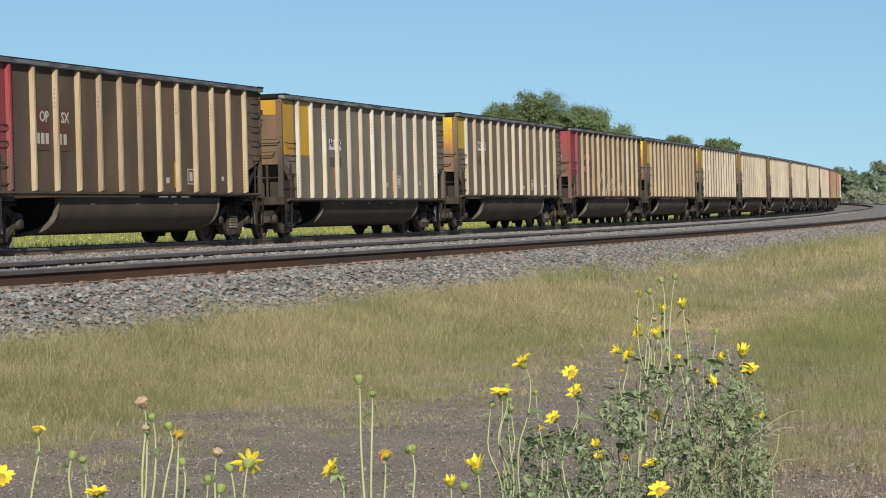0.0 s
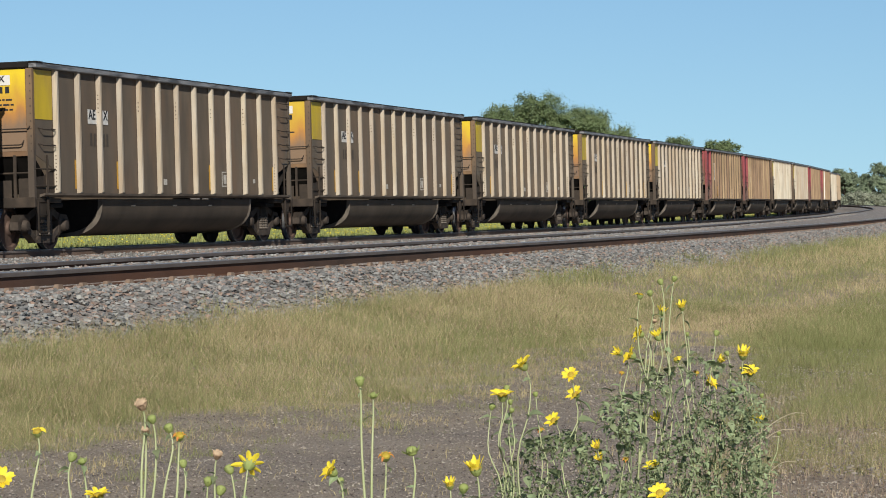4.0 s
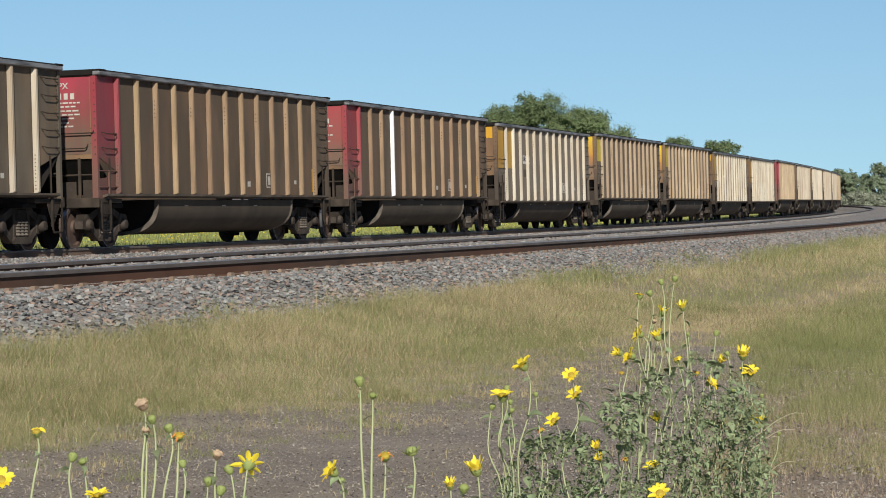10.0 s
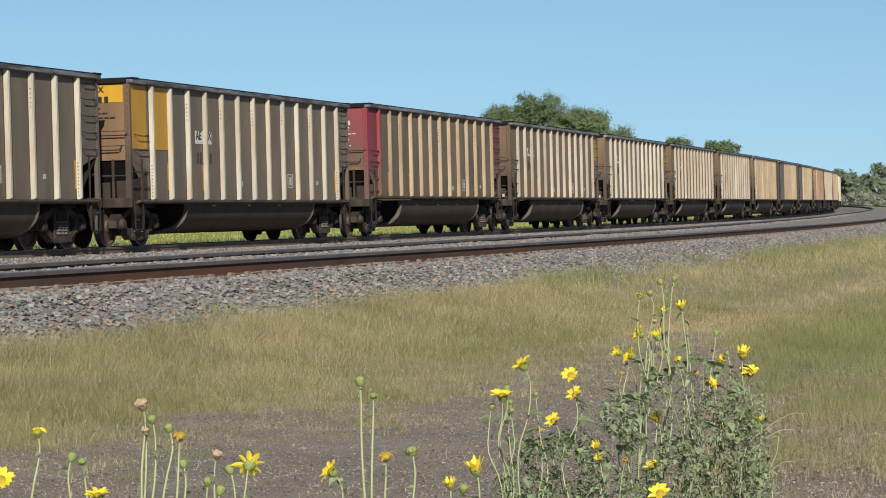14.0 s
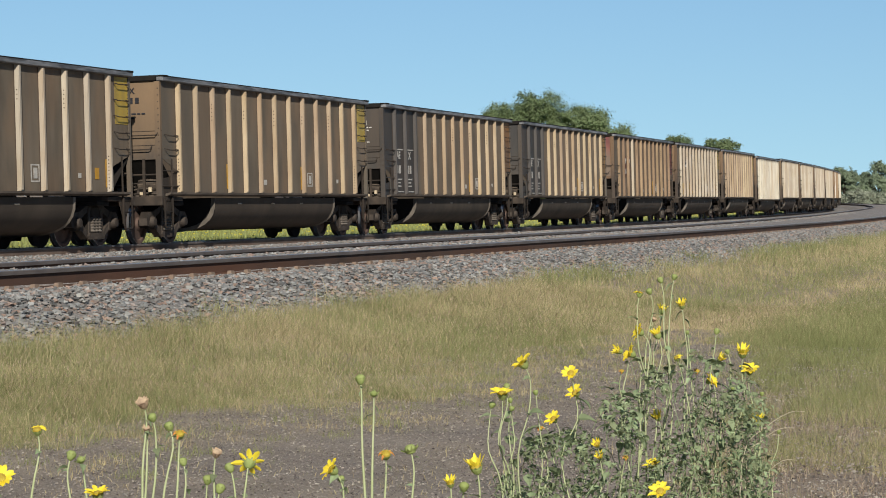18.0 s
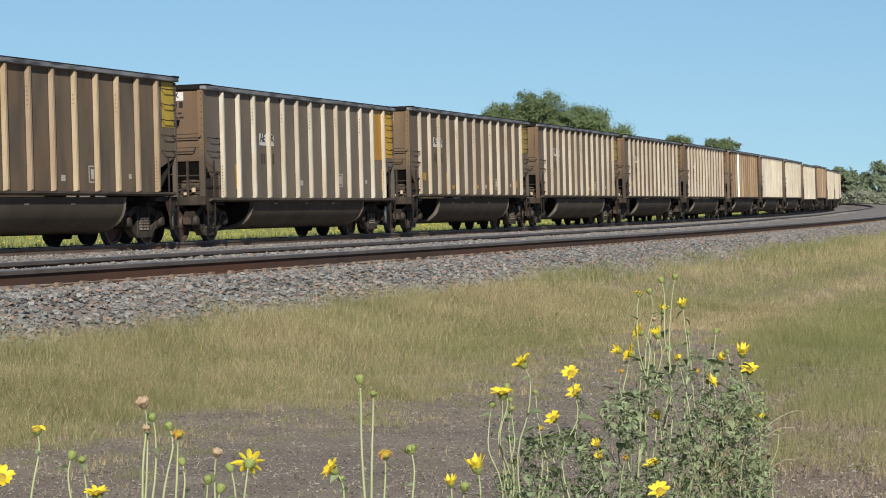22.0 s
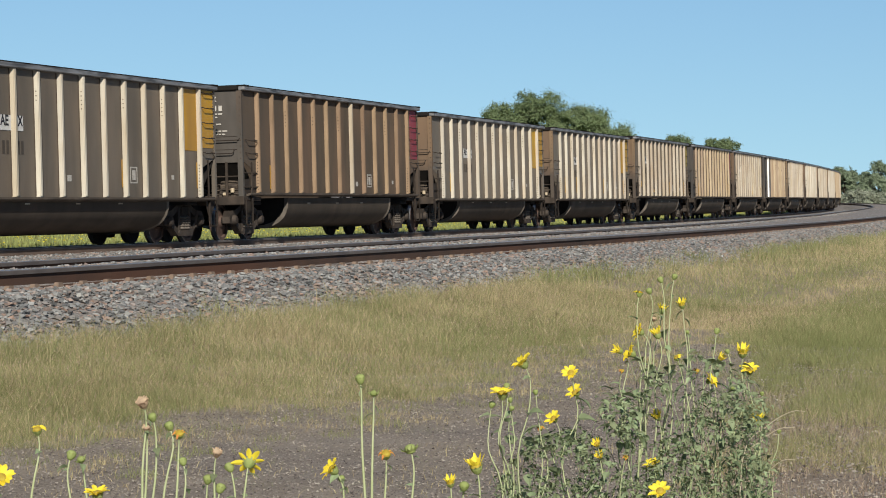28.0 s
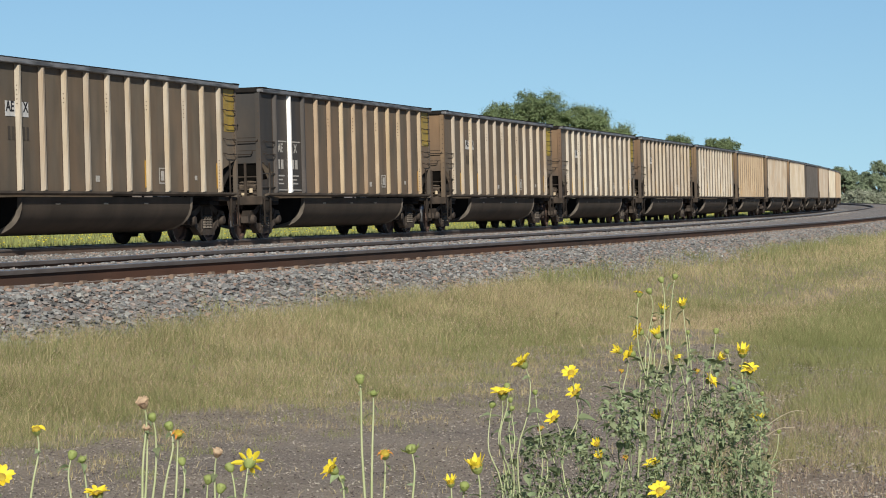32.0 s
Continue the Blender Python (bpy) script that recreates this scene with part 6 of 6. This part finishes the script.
sunflower((-1.005, 8.1), (("bud", -0.97, 8.08, 0.797, 0.9), ("bud", -0.917, 8.11, 0.766, 0.95),), TALL, 4, 2, None)
sunflower((-0.917, 7.9), (("wilt", -0.855, 7.88, 0.761, 1.0), ("bud", -0.847, 7.91, 0.669, 0.9),), TALL, 5, 2, None)
sunflower((-0.744, 7.9), (("dry", -0.73, 7.88, 0.701, 0.9), ("bud", -0.762, 7.91, 0.611, 0.95), ("bud", -0.723, 7.94, 0.579, 1.05),), TALL, 6, 2, None)
sunflower((-0.666, 7.9), (("star", -0.626, 7.88, 0.667, 1.29), ("bud", -0.694, 7.91, 0.652, 1.0),), TALL, 7, 2, (0.05, 0.75, 0.35))
sunflower((-1.399, 7.6), (("open", -1.384, 7.58, 0.646, 1.35),), TALL, 8, 2, (0.3, -0.6, 0.7))
sunflower((-1.082, 7.6), (("open", -1.077, 7.58, 0.6, 1.23),), TALL, 9, 2, (0.0, -0.3, 0.95))
sunflower((-0.311, 7.9), (("open", -0.357, 7.88, 0.649, 1.17), ("bud", -0.327, 7.91, 0.616, 0.7),), TALL, 10, 4, (-0.75, -0.15, 0.55))
sunflower((-0.219, 8.0), (("bud", -0.272, 7.98, 0.94, 1.0), ("calyx", -0.227, 8.01, 0.887, 0.7),), TALL, 11, 2, None)
sunflower((-0.202, 7.9), (("wilt", -0.182, 7.88, 0.701, 1.05),), TALL, 12, 2, None)
sunflower((-0.101, 8.0), (("leafbud", -0.1, 7.98, 0.708, 1.15),), TALL, 13, 2, None)
sunflower((0.144, 7.9), (("half", 0.114, 7.88, 0.663, 1.35), ("half", 0.031, 7.91, 0.605, 0.88), ("bud", 0.077, 7.94, 0.592, 1.0),), TALL, 14, 3, (-0.3, -0.3, 0.9))
sunflower((0.212, 8.4), (("open", 0.21, 8.38, 0.861, 1.11), ("bud", 0.226, 8.41, 0.886, 0.7), ("bud", 0.177, 8.44, 0.818, 0.7), ("bud", 0.244, 8.38, 0.81, 0.6), ("bud", 0.238, 8.41, 0.837, 0.6),), LOW, 15, 3, (-0.1, -0.12, 0.98))
sunflower((0.318, 8.4), (("open", 0.278, 8.38, 0.967, 1.11), ("bud", 0.326, 8.41, 0.865, 0.6),), LOW, 16, 3, (-0.6, -0.15, 0.75))
sunflower((0.455, 8.45), (("open", 0.45, 8.43, 0.93, 0.88), ("open", 0.468, 8.46, 0.86, 0.94), ("open", 0.394, 8.49, 0.764, 0.88), ("wilt", 0.345, 8.43, 0.737, 0.6),), LOW, 17, 3, (-0.45, -0.6, 0.6))
sunflower((0.544, 8.3), (("half", 0.533, 8.28, 0.697, 0.7), ("half", 0.545, 8.31, 0.653, 0.7), ("wilt", 0.638, 8.34, 0.647, 0.6), ("open", 0.752, 8.28, 0.538, 1.11),), LOW, 18, 4, (-0.3, -0.6, 0.6))
sunflower((0.692, 8.7), (("open", 0.707, 8.68, 1.062, 0.94), ("open", 0.679, 8.71, 0.983, 0.99), ("half", 0.637, 8.74, 0.991, 0.82), ("wilt", 0.647, 8.68, 0.921, 0.5),), LOW, 19, 3, (-0.85, -0.2, 0.4))
sunflower((0.774, 8.7), (("frayed", 0.709, 8.68, 1.202, 0.8), ("bud", 0.744, 8.71, 1.209, 0.7), ("dry", 0.767, 8.74, 1.106, 0.5), ("half", 0.772, 8.68, 1.055, 0.94),), LOW, 20, 3, None)
sunflower((0.815, 8.75), (("bud", 0.786, 8.73, 1.25, 0.75), ("bud", 0.841, 8.76, 1.26, 0.7), ("half", 0.8, 8.79, 1.137, 0.82), ("half", 0.865, 8.73, 1.159, 0.82), ("bud", 0.888, 8.76, 1.059, 0.5),), LOW, 21, 3, None)
sunflower((0.876, 8.6), (("frayed", 0.832, 8.58, 0.977, 0.7), ("wilt", 0.909, 8.61, 0.929, 0.65), ("half", 0.772, 8.64, 0.761, 0.88), ("open", 0.752, 8.58, 0.596, 0.94),), LOW, 22, 4, (-0.4, -0.4, 0.8))
sunflower((0.981, 8.7), (("bud", 0.985, 8.68, 1.069, 0.7), ("bud", 1.026, 8.71, 0.994, 0.6), ("half", 1.006, 8.74, 0.965, 0.7), ("open", 0.964, 8.68, 0.89, 0.88),), LOW, 23, 4, (0.5, -0.5, 0.5))
sunflower((1.079, 8.7), (("half", 1.081, 8.68, 0.992, 1.11), ("open", 1.11, 8.71, 0.927, 0.99), ("bud", 1.052, 8.74, 0.859, 0.5),), LOW, 24, 4, (0.1, -0.5, 0.8))
CLUMP_EDGE = sunflower((1.137, 8.6), (("half", 1.126, 8.58, 0.756, 1.05), ("bud", 1.204, 8.61, 0.716, 0.5), ("bud", 1.145, 8.64, 0.848, 0.5),), LOW, 25, 5, (-0.2, 0.1, 0.9))


def build_dry_stalks():
    """Dead, arching stalks that stick out of the clump's edge."""
    rnd = random.Random(31)
    for x0, z0, x1, z1 in ((1.03, 0.62, 1.20, 0.80), (1.05, 0.60, 1.17, 0.74), (1.08, 0.45, 1.19, 0.62), (1.02, 0.50, 1.14, 0.70)):
        bm = bmesh.new()
        y = rnd.uniform(-0.15, 0.1)
        o = 1.124
        pts = [Vector(v) for v in ((x0 - o, y, 0.05), (x0 - o + 0.01, y, z0), ((x0 + x1) / 2 - o, y, z0 * 0.35 + z1 * 0.65), (x1 - o, y - 0.03, z1), (x1 - o + 0.05, y - 0.05, z1 + 0.005))]
        pts = smooth_path(pts)
        tube(bm, pts, [0.0026 - 0.0016 * i / len(pts) for i in range(len(pts))], 5)
        part("dry_stalk", bm, STALK, CLUMP_EDGE, "dead straw-coloured stalk", smooth=True)


def build_undergrowth():
    """The crowded lower foliage of the clump: side twigs with small leaves."""
    rng = np.random.default_rng(4)
    me = shape("leaf", "leafy", make_leaf)
    base = np.array([v.co[:] for v in me.vertices])
    faces = np.array([p.vertices[:] for p in me.polygons])
    n = 11500
    x = 0.14 + 1.05 * rng.random(n)
    roof = np.interp(x, (0.14, 0.23, 0.33, 0.43, 0.53, 0.63, 0.73, 0.83, 0.93, 1.03, 1.13, 1.19), (0.52, 0.66, 0.71, 0.76, 0.79, 0.85, 0.93, 0.98, 0.99, 0.95, 0.86, 0.66))
    z = roof * rng.random(n) ** 0.62
    y = 8.55 + rng.normal(0, 0.17, n)
    gaps = 0.6 * value_noise(x * 10, z * 10, 0.75, 12) + 0.4 * value_noise(x * 10, z * 10, 0.28, 13)
    ok = gaps > np.interp(z / roof, (0.40, 0.65, 0.85, 1.0), (0.33, 0.48, 0.60, 0.70)) - np.interp(x, (0.7, 0.85, 1.05, 1.12), (0.0, 0.07, 0.07, 0.0)) - np.interp(x, (0.2, 0.3, 0.55, 0.7), (0.05, 0.10, 0.10, 0.0))
    x, y, z = x[ok], y[ok], z[ok]
    n = len(x)
    e = np.stack([rng.uniform(-0.5, 0.5, n), rng.uniform(-0.5, 1.1, n), rng.uniform(0, 6.28, n)], -1)
    sz = np.where(rng.random(n) < 0.06, rng.uniform(0.34, 0.55, n), rng.uniform(0.10, 0.30, n))
    rot = np.array([Euler(q).to_matrix() for q in e])
    v = np.einsum("nij,kj->nki", rot, base) * sz[:, None, None] + np.stack([x, y, z], -1)[:, None, :]
    f = faces[None] + (np.arange(n) * len(base))[:, None, None]
    tagged(new("sunflower_foliage", fast_mesh("sunflower_foliage", v.reshape(-1, 3), f.reshape(-1, faces.shape[1]), LEAFY2)),
           "crowded grey-green sunflower leaves of the clump", "foliage", kind="stuff")
    bm = bmesh.new()
    rnd = random.Random(8)
    for i in range(46):
        x = rnd.uniform(0.16, 1.18)
        h = float(np.interp(x, (0.14, 0.33, 0.53, 0.73, 0.93, 1.05, 1.19), (0.56, 0.73, 0.82, 0.97, 1.02, 0.97, 0.68))) * rnd.uniform(0.55, 1.0)
        y = 8.55 + rnd.gauss(0, 0.14)
        foot = x + rnd.uniform(-0.18, 0.18)
        pts = smooth_path([Vector(v) for v in ((foot, y, 0), (foot * 0.5 + x * 0.5 + rnd.uniform(-0.03, 0.03), y, h * 0.45), (x + rnd.uniform(-0.03, 0.03), y, h * 0.78), (x + rnd.uniform(-0.06, 0.06), y + rnd.uniform(-0.05, 0.05), h))], 2)
        tube(bm, pts, [0.0028 - 0.0018 * q / len(pts) for q in range(len(pts))], 4)
    me = bpy.data.meshes.new("sunflower_twigs")
    bm.to_mesh(me)
    bm.free()
    me.materials.append(LEAFY2)
    tagged(new("sunflower_twigs", me), "pale green twigs within the sunflower clump", "foliage", kind="stuff")


build_dry_stalks()
build_undergrowth()


def travelled(t):
    """Metres that the train has run since the clip's start; the film skips back a trice at 18.3 s."""
    return 23.75 * t - 0.06 + float(np.interp(t, (0, 1, 2, 3, 6, 7, 8, 9, 10, 11, 12, 13, 14, 15, 16, 17, 18, 18.3, 18.4, 19, 20, 21, 22, 23, 24, 25, 26, 27, 28, 29, 30, 31, 32),
                                       (0.28, 0.24, 0.20, 0.20, 0.15, 0.17, 0.22, 0.33, 0.47, 0.57, 0.59, 0.64, 0.74, 0.86, 0.93, 1.01, 1.19, 1.22, 0.39, 0.41, 0.51, 0.54, 0.76, 0.80, 1.0, 1.03, 1.3, 1.43, 1.55, 1.81, 1.89, 2.11, 2.27)))


def car_pose(s):
    ax, ay, _ = on_line(s - 6.17)
    bx, by, _ = on_line(s + 6.17)
    th = math.atan2(by - ay, bx - ax)
    return Matrix.Translation(((ax + bx) / 2, (ay + by) / 2, RAIL_Z)) @ Matrix.Rotation(th, 4, "Z") @ Matrix.Rotation(-CANT, 4, "X")


def motions():
    for k, car in CARS:
        slack = 0.12 if SEQUENCE[k + 1] in "rsqwcReb" else 0.0
        walk(car, [(float(t), car_pose(-17.66 + slack + CAR_PITCH * k - travelled(t) + LONG / 2)) for t in (*range(0, 19), 18.2, 18.3, 18.4, 18.5, *range(19, 33))])
    # the sunflowers stir a little in the wind
    for i, (plant, (x, y), much) in enumerate(PLANTS):
        stir = lambda t, a: much * (math.sin(1.9 * t + 1.7 * i + a) * 0.5 + math.sin(4.3 * t + 2.9 * i + 2 * a) * 0.35 + math.sin(0.6 * t + i) * 0.3)
        walk(plant, [(t * 0.25, pose(x, y, 0, stir(t * 0.25, 2.0) * 0.5, stir(t * 0.25, 0.0), 0)) for t in range(0, 129)])


motions()
